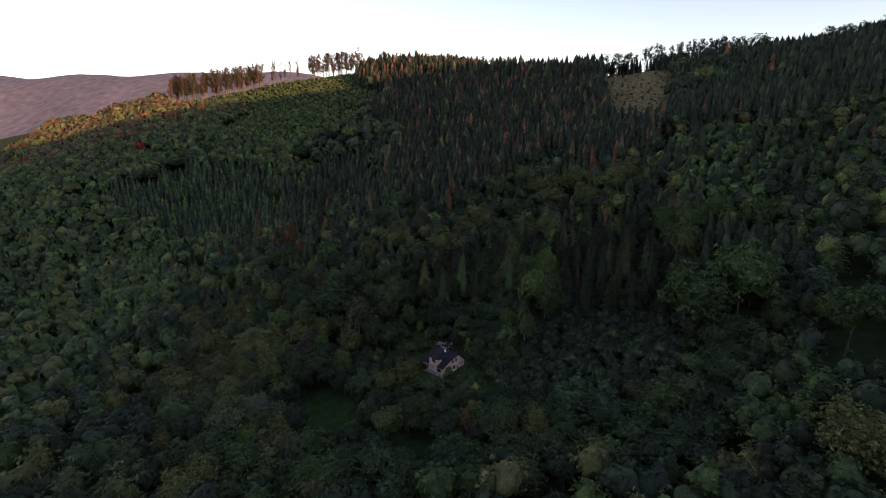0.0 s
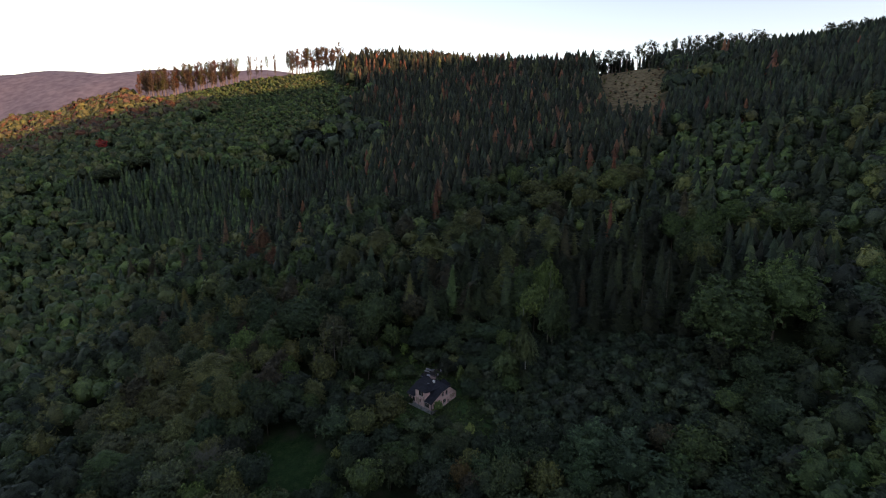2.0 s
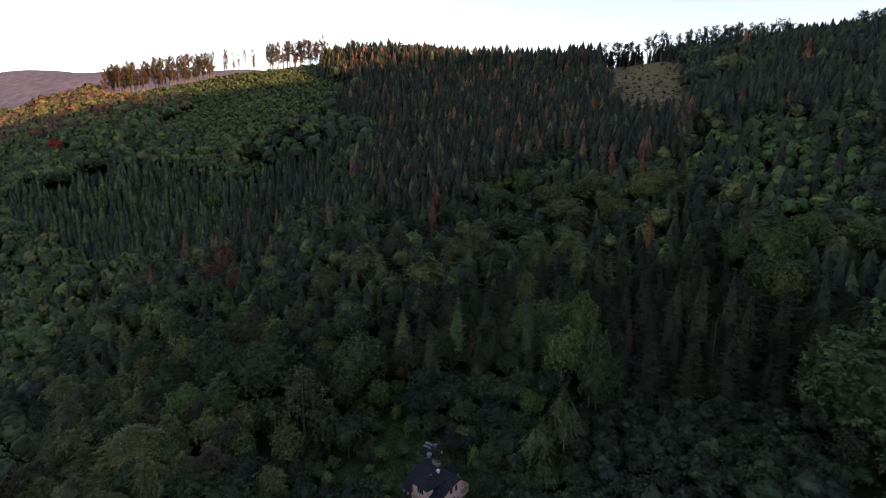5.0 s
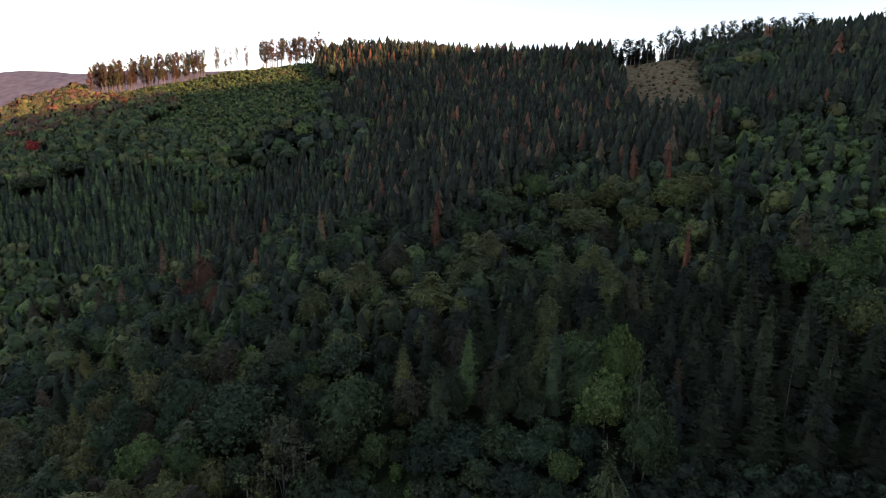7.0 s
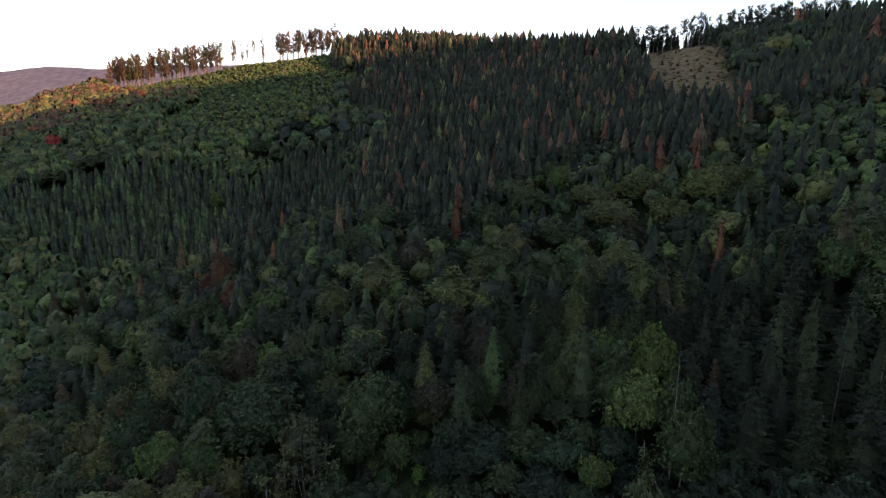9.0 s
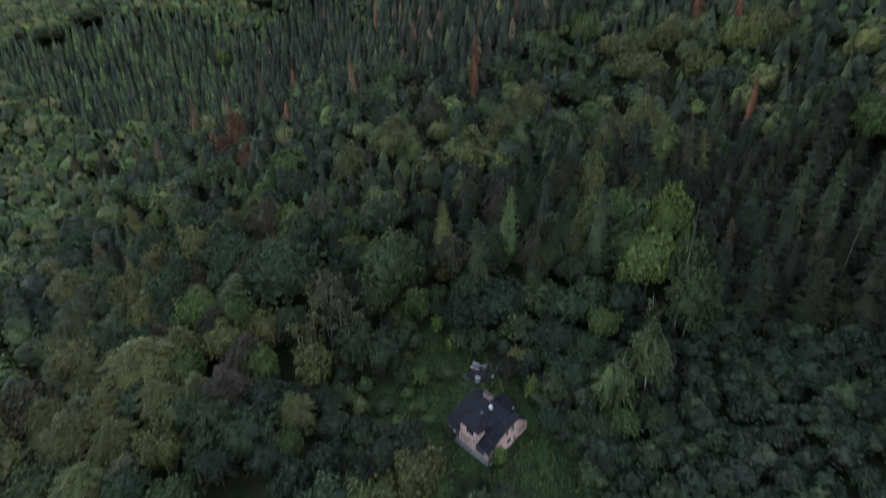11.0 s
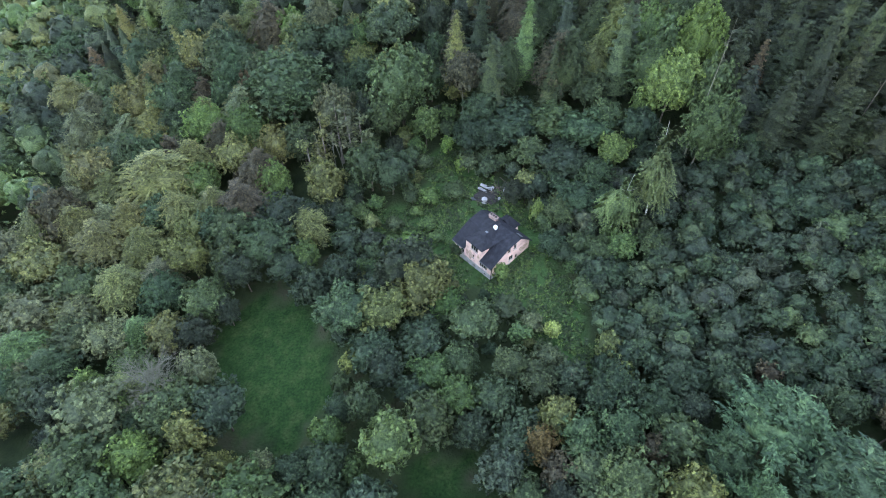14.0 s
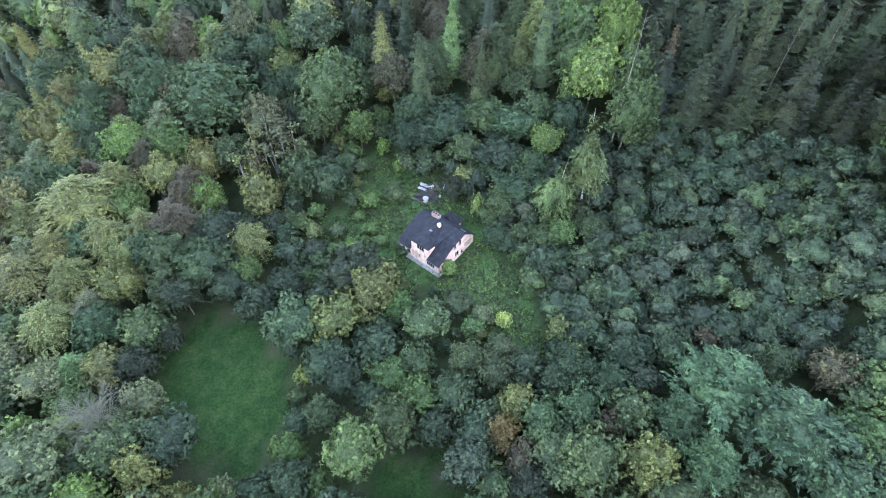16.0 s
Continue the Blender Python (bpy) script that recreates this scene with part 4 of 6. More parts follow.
def plant(kind, x, y, h, r, tint="mid", where="in the wood", dead=False):
    """One tree as a thing of its own: an Empty at its foot with a trunk and a crown."""
    patterns, name, word = KINDS[kind]
    i = COUNT[kind] = COUNT.get(kind, -1) + 1
    pat = patterns[i % len(patterns)]
    rng = np.random.default_rng(1000 + len(PLACED))
    foot = new(name)
    foot.empty_display_size = 0.5
    wide = 1.12 * r / pat.radius if kind in ("tree", "small", "feather") else r / pat.radius
    foot.matrix_world = pose(x, y, float(ground(x, y)) - 0.1, rng.normal() * 1.5, rng.normal() * 1.5, rng.uniform(0, 360)) @ Matrix.Diagonal((wide, wide * rng.uniform(0.9, 1.1), h / pat.height, 1))
    for part_name, me in (("trunk", pat.stem), ("crown", pat.crown)):
        ob = new(part_name, me)
        ob.parent = foot
        k = rng.uniform(0.8, 1.2)
        ob.color = (*[c * k * rng.uniform(0.94, 1.06) for c in TINT[tint]], 1)
    tagged(foot, f"{WORDS[tint]} {word} {where}", "shrub" if kind == "shrub" else "tree", group=f"{name}s on the hillside")
    PLACED.append((x, y, r))
    return foot

plant("tree", -45.0, 42.1, 20, 9.6, "teal", "above the meadow")
plant("small", -52.1, 48.6, 17, 5.0, "mid", "above the meadow")
plant("tree", -19.8, 39.5, 20, 7.2, "mid", "behind the yard")
plant("small", -14.3, 33.8, 12, 3.7, "green", "at the yard's edge")
plant("small", -22.2, 35.4, 14, 5.6, "mid", "behind the yard")
plant("tree", -23.8, 57.2, 17, 6.3, "pale", "behind the yard")
plant("small", -32.2, 59.1, 13, 3.6, "green", "behind the yard")
plant("small", -50.1, 65.2, 15, 4.2, "light", "on the wooded slope")
plant("feather", -41.1, 63.8, 18, 4.5, "grey", "on the wooded slope")
plant("feather", -60.4, 68.0, 17, 5.2, "olive", "on the wooded slope")
plant("feather", -66.0, 65.2, 16, 5.8, "olive", "on the wooded slope")
plant("small", -72.6, 71.1, 16, 5.9, "blue", "on the wooded slope")
plant("feather", -83.3, 77.4, 16, 5.9, "mid", "on the wooded slope")
plant("feather", -74.9, 52.1, 15, 6.1, "teal", "on the wooded slope")
plant("spruce", -94.4, 64.5, 13, 4.6, "gold", "among broadleaf trees")
plant("spruce", -95.6, 76.8, 13, 4.6, "olive", "among broadleaf trees")
plant("spruce", -107.9, 87.9, 12, 4.6, "gold", "among broadleaf trees")
plant("spruce", -119.9, 96.1, 12, 4.6, "olive", "among broadleaf trees")
plant("spruce", -131.0, 106.0, 13, 4.6, "olive", "among broadleaf trees")
plant("spruce", -107.4, 69.0, 12, 4.6, "brown", "among broadleaf trees")
plant("tree", -120.1, 78.2, 14, 6.5, "teal", "on the wooded slope")
plant("feather", -106.1, 53.0, 15, 6.1, "olive", "on the wooded slope")
plant("feather", -97.0, 47.2, 14, 5.0, "grey", "on the wooded slope")
plant("small", -92.2, 50.9, 13, 5.4, "teal", "on the wooded slope")
plant("feather", -83.3, 38.8, 13, 5.8, "grey", "on the wooded slope")
plant("small", -99.9, 40.5, 12, 4.9, "blue", "on the wooded slope")
plant("small", -61.6, 46.3, 14, 4.6, "teal", "above the meadow")
plant("small", -55.5, 47.0, 14, 2.5, "brown", "above the meadow")
plant("tree", -52.7, 33.5, 15, 5.0, "green", "above the meadow")
plant("tree", -63.4, 35.7, 15, 4.8, "light", "above the meadow")
plant("small", -60.0, 20.8, 11, 4.1, "light", "above the meadow")
plant("small", -56.8, 16.9, 8, 2.9, "light", "above the meadow")
plant("small", -53.9, 26.9, 12, 4.4, "olive", "above the meadow")
plant("small", -43.5, 22.0, 11, 3.8, "light", "above the meadow")
plant("small", -43.2, 16.3, 8, 3.0, "light", "above the meadow")
plant("feather", -67.1, 20.7, 16, 8.4, "gold", "above the meadow")
plant("feather", -62.8, 26.6, 14, 4.9, "olive", "above the meadow")
plant("feather", -78.0, 19.3, 14, 5.9, "olive", "on the wooded slope")
plant("feather", -91.8, 29.7, 12, 5.6, "grey", "on the wooded slope")
plant("feather", -87.9, 17.6, 12, 5.7, "grey", "on the wooded slope")
plant("feather", -69.5, 10.7, 14, 4.9, "gold", "above the meadow")
plant("small", -56.6, 10.1, 11, 4.2, "olive", "above the meadow")
plant("small", -50.6, 17.2, 9, 4.4, "blue", "above the meadow")
plant("small", -35.1, 13.7, 7, 3.5, "teal", "at the yard's edge")
plant("small", -30.4, 15.9, 6, 3.5, "dark", "at the yard's edge")
plant("small", -20.0, 21.9, 12, 4.6, "teal", "at the yard's edge")
plant("ridge", -34.8, 28.3, 15, 2.9, "olive", "at the yard's edge")
plant("ridge", -32.3, 31.4, 16, 3.0, "grey", "at the yard's edge")
plant("ridge", -29.2, 29.6, 15, 3.0, "grey", "at the yard's edge")
plant("ridge", -26.8, 28.0, 14, 2.7, "grey", "at the yard's edge")
plant("small", -34.1, 36.1, 17, 4.7, "grey", "at the yard's edge")
plant("ridge", -37.2, 24.7, 12, 2.7, "olive", "at the yard's edge")
plant("small", -26.8, 36.0, 14, 3.5, "dark", "behind the yard")
plant("tree", -7.1, 41.7, 16, 5.3, "umber", "behind the yard")
plant("spruce", -9.0, 62.2, 17, 4.6, "dark", "behind the yard")
plant("spruce", -4.2, 56.8, 17, 4.5, "dark", "behind the yard")
plant("small", -12.9, 51.5, 12, 2.7, "teal", "behind the yard")
plant("small", -5.3, 30.6, 10, 4.5, "blue", "behind the house")
plant("small", -13.9, 60.8, 15, 4.4, "dark", "on the wooded slope")
plant("shrub", -9.5, 31.7, 5, 1.8, "lime", "in the weedy yard")
plant("shrub", -6.5, 26.2, 5, 1.7, "lime", "in the weedy yard")
plant("shrub", -12.4, 18.3, 5, 2.6, "light", "in the weedy yard")
plant("shrub", -7.5, 19.8, 4.5, 2.9, "mid", "in the weedy yard")
plant("shrub", -18.7, 13.0, 4, 2.2, "mid", "in the weedy yard")
plant("shrub", -15.6, 8.4, 4, 2.3, "lime", "in the weedy yard")
plant("shrub", -25.3, 14.8, 5, 2.4, "green", "at the yard's edge")
plant("shrub", -22.4, 8.5, 5, 3.5, "dark", "at the yard's edge")
plant("shrub", -26.4, 7.6, 6, 3.5, "dark", "at the yard's edge")
plant("shrub", -12.2, 12.6, 2.5, 2.1, "green", "in the weedy yard")
plant("shrub", -14.6, 16.7, 2.2, 2.0, "light", "in the weedy yard")
plant("shrub", -9.9, 9.5, 2.4, 1.9, "green", "in the weedy yard")
plant("spruce", 4.8, 48.2, 20, 4.6, "green", "behind the yard")
plant("spruce", 13.6, 54.1, 19, 4.6, "dark", "behind the yard")
plant("feather", 19.4, 44.9, 14, 4.2, "olive", "behind the house")
plant("small", 18.1, 38.7, 10, 3.7, "mid", "behind the house")
plant("birch", 15.0, 48.2, 12, 2.9, "pale", "behind the house")
plant("spruce", -1.1, 48.6, 14, 4.2, "dark", "behind the yard")
plant("feather", 23.3, 48.1, 18, 4.7, "olive", "behind the house")
plant("small", 26.5, 51.6, 16, 3.3, "umber", "behind the house")
plant("small", 29.4, 46.9, 17, 4.9, "green", "behind the house")
plant("tree", 36.1, 38.9, 23, 5.6, "light", "with a dead top")
plant("tree", 31.2, 31.2, 18, 5.8, "light", "below a dead top")
plant("small", 36.5, 29.6, 18, 5.0, "mid", "below a dead top")
plant("small", 27.8, 32.4, 12, 2.9, "light", "below a dead top")
plant("small", 3.3, 33.4, 9, 6.9, "blue", "behind the house")
plant("small", 11.1, 32.9, 9, 6.4, "mid", "behind the house")
plant("small", 16.7, 28.4, 9, 5.5, "teal", "behind the house")
plant("small", 5.7, 24.5, 8.5, 4.1, "mid", "behind the house")
plant("small", 12.5, 22.6, 8, 5.4, "blue", "behind the house")
plant("small", -1.3, 30.8, 9, 4.1, "blue", "behind the house")
plant("small", 20.9, 31.8, 10, 4.7, "mid", "behind the house")
plant("small", 21.7, 22.3, 8, 3.4, "light", "behind the house")
plant("small", 17.6, 17.5, 8, 4.1, "teal", "behind the house")
plant("small", 14.7, 13.5, 7, 4.1, "blue", "behind the house")
plant("small", 3.8, 16.4, 7, 2.1, "dark", "behind the house")
plant("shrub", 7.6, 11.6, 7, 1.6, "light", "beside the house")
plant("small", 10.0, 4.3, 7, 2.9, "blue", "beside the house")
plant("small", 12.1, 11.1, 6, 3.4, "mid", "behind the house")
plant("small", 19.5, 11.9, 7, 3.6, "teal", "behind the house")
plant("small", 26.1, 26.5, 11, 3.8, "blue", "behind the house")
plant("small", 27.2, 15.6, 8, 2.8, "mid", "beside the plantation")
plant("small", 20.9, 2.5, 7, 3.2, "green", "beside the plantation")
plant("small", 17.4, 2.6, 6, 2.9, "mid", "beside the plantation")
plant("shrub", 16.5, 6.3, 6, 2.5, "blue", "beside the plantation")
plant("small", 26.0, 2.6, 6, 3.2, "mid", "beside the plantation")
plant("spruce", 52.1, 40.1, 20, 4.6, "spruce", "in the spruce stand")
plant("spruce", 54.8, 31.2, 18, 4.1, "spruce", "in the spruce stand")
plant("spruce", 58.0, 36.9, 21, 4.4, "moss", "in the spruce stand")
plant("spruce", 64.0, 37.0, 22, 4.6, "moss", "in the spruce stand")
plant("spruce", 54.4, 26.7, 14, 3.9, "spruce", "in the spruce stand")
plant("spruce", 60.1, 29.4, 16, 3.7, "moss", "in the spruce stand")
plant("spruce", 66.2, 21.1, 14, 3.9, "moss", "in the spruce stand")
plant("spruce", 70.5, 26.8, 20, 4.5, "moss", "in the spruce stand")
plant("spruce", 71.2, 35.7, 20, 4.1, "spruce", "in the spruce stand")
plant("spruce", 49.2, 45.2, 19, 3.8, "spruce", "in the spruce stand")
plant("spruce", 47.7, 36.6, 13, 3.1, "brown", "standing dead in the wood")
plant("small", 46.4, 29.5, 8, 4.3, "dark", "beside the plantation")
plant("shrub", 62.4, 20.8, 6, 2.0, "green", "in the spruce stand")
plant("spruce", 70.0, 16.7, 10, 3.4, "spruce", "in the spruce stand")
plant("feather", -74.3, 6.2, 14, 6.2, "gold", "above the meadow")
plant("feather", -63.7, 4.1, 13, 4.7, "olive", "above the meadow")
plant("small", -54.6, 1.8, 12, 4.2, "olive", "above the meadow")
plant("small", -47.2, 1.4, 12, 4.5, "mid", "above the meadow")
plant("feather", -65.8, -4.1, 12, 5.1, "olive", "above the meadow")
plant("small", -74.4, -4.5, 11, 4.9, "mid", "above the meadow")
plant("small", -57.0, -6.2, 11, 4.8, "teal", "above the meadow")
plant("small", -47.7, -7.1, 11, 4.3, "mid", "above the meadow")
plant("small", -43.5, -1.0, 11, 3.5, "dark", "above the meadow")
plant("small", -44.0, -8.7, 8, 2.8, "dark", "beside the meadow")
plant("feather", -74.9, -9.9, 10, 3.4, "straw", "above the meadow")
plant("small", -62.5, -14.2, 10, 4.2, "grey", "beside the meadow")
plant("small", -53.3, -13.7, 10, 4.7, "olive", "beside the meadow")
plant("small", -47.6, -13.4, 9, 3.1, "dark", "beside the meadow")
plant("small", -69.2, -14.5, 10, 3.8, "mid", "beside the meadow")
plant("small", -61.4, -23.5, 11, 3.7, "light", "beside the meadow")
plant("small", -64.7, -25.8, 11, 3.6, "pale", "beside the meadow")
plant("small", -52.6, -26.6, 10, 2.1, "light", "beside the meadow")
plant("small", -55.3, -19.6, 10, 4.0, "green", "beside the meadow")
plant("small", -44.4, -20.2, 9, 3.4, "grey", "beside the meadow")
plant("small", -40.8, -30.9, 12, 4.2, "straw", "beside the meadow")
plant("small", -37.6, -27.4, 11, 4.2, "blue", "beside the meadow")
plant("small", -47.2, -34.3, 11, 4.1, "light", "beside the meadow")
plant("small", -54.7, -31.9, 10, 2.8, "olive", "beside the meadow")
plant("small", -58.2, -31.6, 9, 2.5, "blue", "beside the meadow")
plant("small", -63.0, -31.2, 8, 3.2, "dark", "beside the meadow")
plant("small", -30.1, -34.8, 9, 2.6, "grey", "beside the meadow")
plant("small", -36.1, -34.4, 9, 3.0, "straw", "beside the meadow")
plant("small", -35.7, 1.4, 9, 4.7, "blue", "between meadow and yard")
plant("small", -32.9, 2.2, 10, 2.6, "green", "between meadow and yard")
plant("small", -29.9, -4.6, 10, 3.9, "blue", "between meadow and yard")
plant("small", -23.3, -10.0, 10, 5.0, "teal", "between meadow and yard")
plant("small", -26.1, -2.0, 9, 4.0, "blue", "between meadow and yard")
plant("small", -18.5, -5.4, 9, 4.3, "blue", "between meadow and yard")
plant("shrub", -15.9, 1.2, 5, 3.0, "dark", "in the weedy yard")
plant("shrub", -13.3, 0.8, 4, 2.9, "olive", "in the weedy yard")
plant("shrub", -21.2, -17.5, 6, 2.1, "yellowish", "at the meadow's edge")
plant("small", -15.6, -19.7, 8, 3.1, "blue", "at the meadow's edge")
plant("small", -10.5, -13.8, 7.2, 5.0, "teal", "below the house")
plant("small", -2.8, -11.0, 7.2, 4.4, "mid", "below the house")
plant("small", -7.3, -6.9, 5.8, 3.2, "green", "below the house")
plant("small", -8.5, -19.3, 7, 3.5, "green", "below the house")
plant("small", -4.1, -17.6, 7, 3.0, "mid", "below the house")
plant("small", -17.7, -25.0, 9, 3.3, "mid", "at the meadow's edge")
plant("small", -13.3, -31.0, 11, 4.4, "green", "at the meadow's edge")
plant("small", -8.1, -27.2, 10, 4.4, "mid", "below the house")
plant("shrub", -23.9, -28.6, 6, 2.0, "light", "at the meadow's edge")
plant("small", -21.0, -33.6, 9, 3.4, "blue", "at the meadow's edge")
plant("small", -25.7, -34.6, 8, 2.6, "blue", "at the meadow's edge")
plant("small", -17.5, -34.2, 8, 2.4, "green", "at the meadow's edge")
plant("shrub", 2.8, -6.6, 4.5, 3.5, "mid", "in the weedy yard")
plant("shrub", 4.5, -11.5, 4.5, 2.5, "green", "in the weedy yard")
plant("shrub", 6.5, -9.4, 4, 2.3, "grey", "in the weedy yard")
plant("shrub", 9.6, -11.4, 5, 1.8, "yellow", "in the weedy yard")
plant("small", 3.0, -18.3, 7, 3.0, "mid", "below the yard")
plant("small", 8.5, -17.8, 7, 2.7, "grey", "below the yard")
plant("small", 1.1, -24.0, 9, 3.6, "teal", "below the yard")
plant("small", 6.9, -20.6, 8, 3.2, "mid", "below the yard")
plant("tree", 16.5, -23.5, 11, 4.8, "blue", "below the yard")
plant("small", 11.5, -21.2, 9, 3.7, "blue", "below the yard")
plant("small", 17.2, -28.4, 10, 3.4, "teal", "below the yard")
plant("small", 8.6, -26.0, 9, 3.2, "olive", "below the yard")
plant("small", 6.6, -29.8, 9, 2.4, "amber", "below the yard")
plant("small", 8.8, -33.3, 8, 2.6, "umber", "below the yard")
plant("small", 1.3, -33.6, 11, 4.0, "pale", "below the yard")
plant("small", 12.7, -29.3, 9, 3.4, "teal", "below the yard")
plant("small", -2.1, -28.4, 8, 3.1, "dark", "below the yard")
plant("small", -4.5, -23.6, 9, 3.7, "green", "below the yard")
plant("small", 9.2, -36.0, 8, 2.8, "dark", "below the yard")
plant("small", 20.8, -30.2, 8, 2.7, "umber", "below the plantation")
plant("small", 16.7, -36.2, 12, 4.1, "mid", "below the plantation")
plant("small", 23.7, -36.9, 12, 4.0, "straw", "below the plantation")
plant("small", 25.9, -20.3, 7, 3.7, "blue", "below the plantation")
plant("small", 31.9, -20.6, 7, 3.1, "teal", "below the plantation")
plant("small", 27.1, -24.6, 7, 3.1, "dark", "below the plantation")
plant("shrub", 37.6, -19.3, 6, 2.4, "umber", "below the plantation")
plant("small", 48.7, -27.9, 9, 3.2, "umber", "below the plantation")
plant("small", 43.5, -24.9, 8, 2.9, "mid", "below the plantation")
plant("feather", -86.8, 126.0, 20.4, 4.6, "rust", "standing dead in the wood")
plant("feather", -74.7, 104.7, 14.4, 4.6, "rust", "standing dead in the wood")
plant("feather", -91.1, 122.0, 14.4, 4.6, "rust", "standing dead in the wood")
plant("spruce", -118.6, 158.9, 22, 4.1, "brown", "standing dead in the wood")
plant("spruce", -91.2, 166.1, 22, 3.7, "brown", "standing dead in the wood")
plant("spruce", -47.1, 143.6, 20, 4.0, "brown", "standing dead in the wood")
plant("spruce", -2.5, 128.0, 20, 3.7, "rust", "standing dead in the wood")
plant("spruce", 14.9, 176.3, 20, 3.3, "rust", "standing dead in the wood")
plant("spruce", 68.1, 80.7, 20, 2.7, "rust", "standing dead in the wood")
plant("spruce", 84.8, 136.8, 20, 2.5, "rust", "standing dead in the wood")
plant("spruce", 115.4, 163.0, 18, 3.8, "brown", "standing dead in the wood")
plant("spruce", -126.5, 126.8, 16, 5.0, "brown", "among broadleaf trees")
plant("spruce", -120.5, 129.6, 18, 4.3, "brown", "among broadleaf trees")
plant("spruce", -149.9, 138.9, 14, 5.0, "umber", "among broadleaf trees")
plant("spruce", -160.5, 138.1, 14, 5.0, "umber", "among broadleaf trees")
plant("tree", -81.7, 95.2, 15, 7.9, "green", "on the wooded slope")
plant("small", -56.4, 89.4, 15, 6.1, "green", "on the wooded slope")
plant("tree", -49.7, 78.1, 14, 6.3, "teal", "on the wooded slope")
plant("feather", -36.9, 85.2, 16, 5.9, "olive", "on the wooded slope")
plant("feather", -24.7, 93.1, 18, 8.3, "olive", "on the wooded slope")
plant("feather", -3.9, 82.2, 18, 8.1, "olive", "on the wooded slope")
plant("feather", -15.3, 105.8, 16, 6.6, "umber", "on the wooded slope")
plant("feather", 8.1, 95.5, 18, 7.8, "olive", "on the wooded slope")
plant("feather", 19.0, 85.4, 18, 7.2, "mid", "on the wooded slope")
plant("spruce", 11.3, 71.0, 18, 5.0, "dark", "on the wooded slope")
plant("spruce", 23.1, 69.3, 17, 5.0, "dark", "on the wooded slope")
plant("feather", 34.0, 79.3, 18, 6.3, "olive", "on the wooded slope")
plant("feather", 44.1, 87.7, 17, 6.6, "olive", "on the wooded slope")
plant("feather", 50.5, 77.3, 18, 6.8, "moss", "on the wooded slope")
plant("spruce", 60.7, 83.6, 18, 5.0, "moss", "on the wooded slope")
plant("spruce", 69.6, 66.2, 20, 5.0, "moss", "on the wooded slope")
plant("spruce", 70.3, 53.1, 20, 5.0, "moss", "on the wooded slope")
plant("tree", 85.5, 62.6, 17, 6.4, "green", "on the far slope")
plant("tree", 94.9, 56.7, 17, 6.6, "green", "on the far slope")
plant("tree", 83.0, 44.7, 17, 4.9, "mid", "on the far slope")
plant("tree", 86.2, 39.3, 17, 5.2, "olive", "on the far slope")
plant("tree", 106.5, 61.8, 17, 6.2, "green", "on the far slope")
plant("tree", -31.6, 144.6, 16, 8.5, "mid", "on the wooded slope")
plant("tree", -19.7, 135.9, 15, 7.5, "dark", "on the wooded slope")
plant("tree", -7.9, 117.3, 14, 7.0, "dark", "on the wooded slope")
plant("tree", -35.9, 117.8, 15, 7.1, "mid", "on the wooded slope")
plant("tree", 10.0, 131.3, 15, 8.0, "mid", "on the wooded slope")
plant("small", 38.8, 153.6, 17, 5.1, "light", "on the wooded slope")
plant("tree", 45.9, 133.3, 16, 8.8, "olive", "on the wooded slope")
plant("tree", 60.9, 133.4, 15, 8.4, "olive", "on the wooded slope")
plant("tree", 50.2, 117.6, 15, 8.8, "olive", "on the wooded slope")
plant("tree", 25.7, 140.4, 15, 7.9, "mid", "on the wooded slope")
plant("feather", 16.4, 109.7, 16, 7.5, "olive", "on the wooded slope")
plant("tree", 31.3, 109.1, 16, 8.4, "mid", "on the wooded slope")
plant("tree", 64.7, 109.6, 16, 8.6, "olive", "on the wooded slope")
plant("tree", 87.1, 121.4, 16, 9.1, "olive", "on the wooded slope")
plant("tree", 88.0, 108.5, 15, 7.0, "mid", "on the wooded slope")
plant("tree", 84.8, 75.8, 15, 6.1, "mid", "on the far slope")
plant("feather", 50.6, 105.0, 15, 7.3, "umber", "on the wooded slope")
plant("birch", -93.7, 198.0, 15, 5.0, "pale", "on the wooded slope")
plant("small", -131.9, 227.4, 13, 4.9, "light", "on the wooded slope")
plant("tree", -104.5, 298.3, 14, 12.7, "dark", "in the side valley")
plant("tree", -85.7, 289.2, 14, 11.0, "dark", "in the side valley")
plant("tree", -122.9, 274.4, 13, 8.4, "mid", "in the side valley")
plant("small", -276.6, 308.4, 14, 5.0, "red", "among green trees")
plant("tree", -223.1, 265.8, 13, 8.9, "mid", "in the side valley")
plant("tree", -238.0, 252.0, 13, 9.9, "mid", "in the side valley")
plant("small", -212.2, 296.4, 12, 7.5, "mid", "in the side valley")
plant("tree", 72.7, -3.4, 26, 11, "green", "on the far slope")
plant("tree", 87.2, 0.3, 26, 9.5, "green", "on the far slope")
plant("tree", 116.4, 45.8, 19, 7, "green", "on the far slope")
plant("tree", 87.0, 41.8, 18, 7, "mid", "on the far slope")
plant("tree", 79.8, 116.5, 18, 7, "olive", "on the wooded slope")
plant("small", 78.8, -7.1, 10, 5, "dark", "on the far slope")
plant("small", 83.8, -11.1, 10, 5, "mid", "on the far slope")
plant("small", 71.9, -6.3, 10, 5, "dark", "on the far slope")
plant("small", 91.7, -11.7, 11, 5, "mid", "on the far slope")
plant("small", 95.3, -16.8, 11, 5, "dark", "on the far slope")
plant("larch", 34.7, -28.7, 15, 6.7, "fir", "below the plantation")
plant("larch", 28.7, -31.7, 12, 4.2, "fir", "below the plantation")
plant("larch", 40.4, -35.3, 16, 6.8, "fir", "below the plantation")
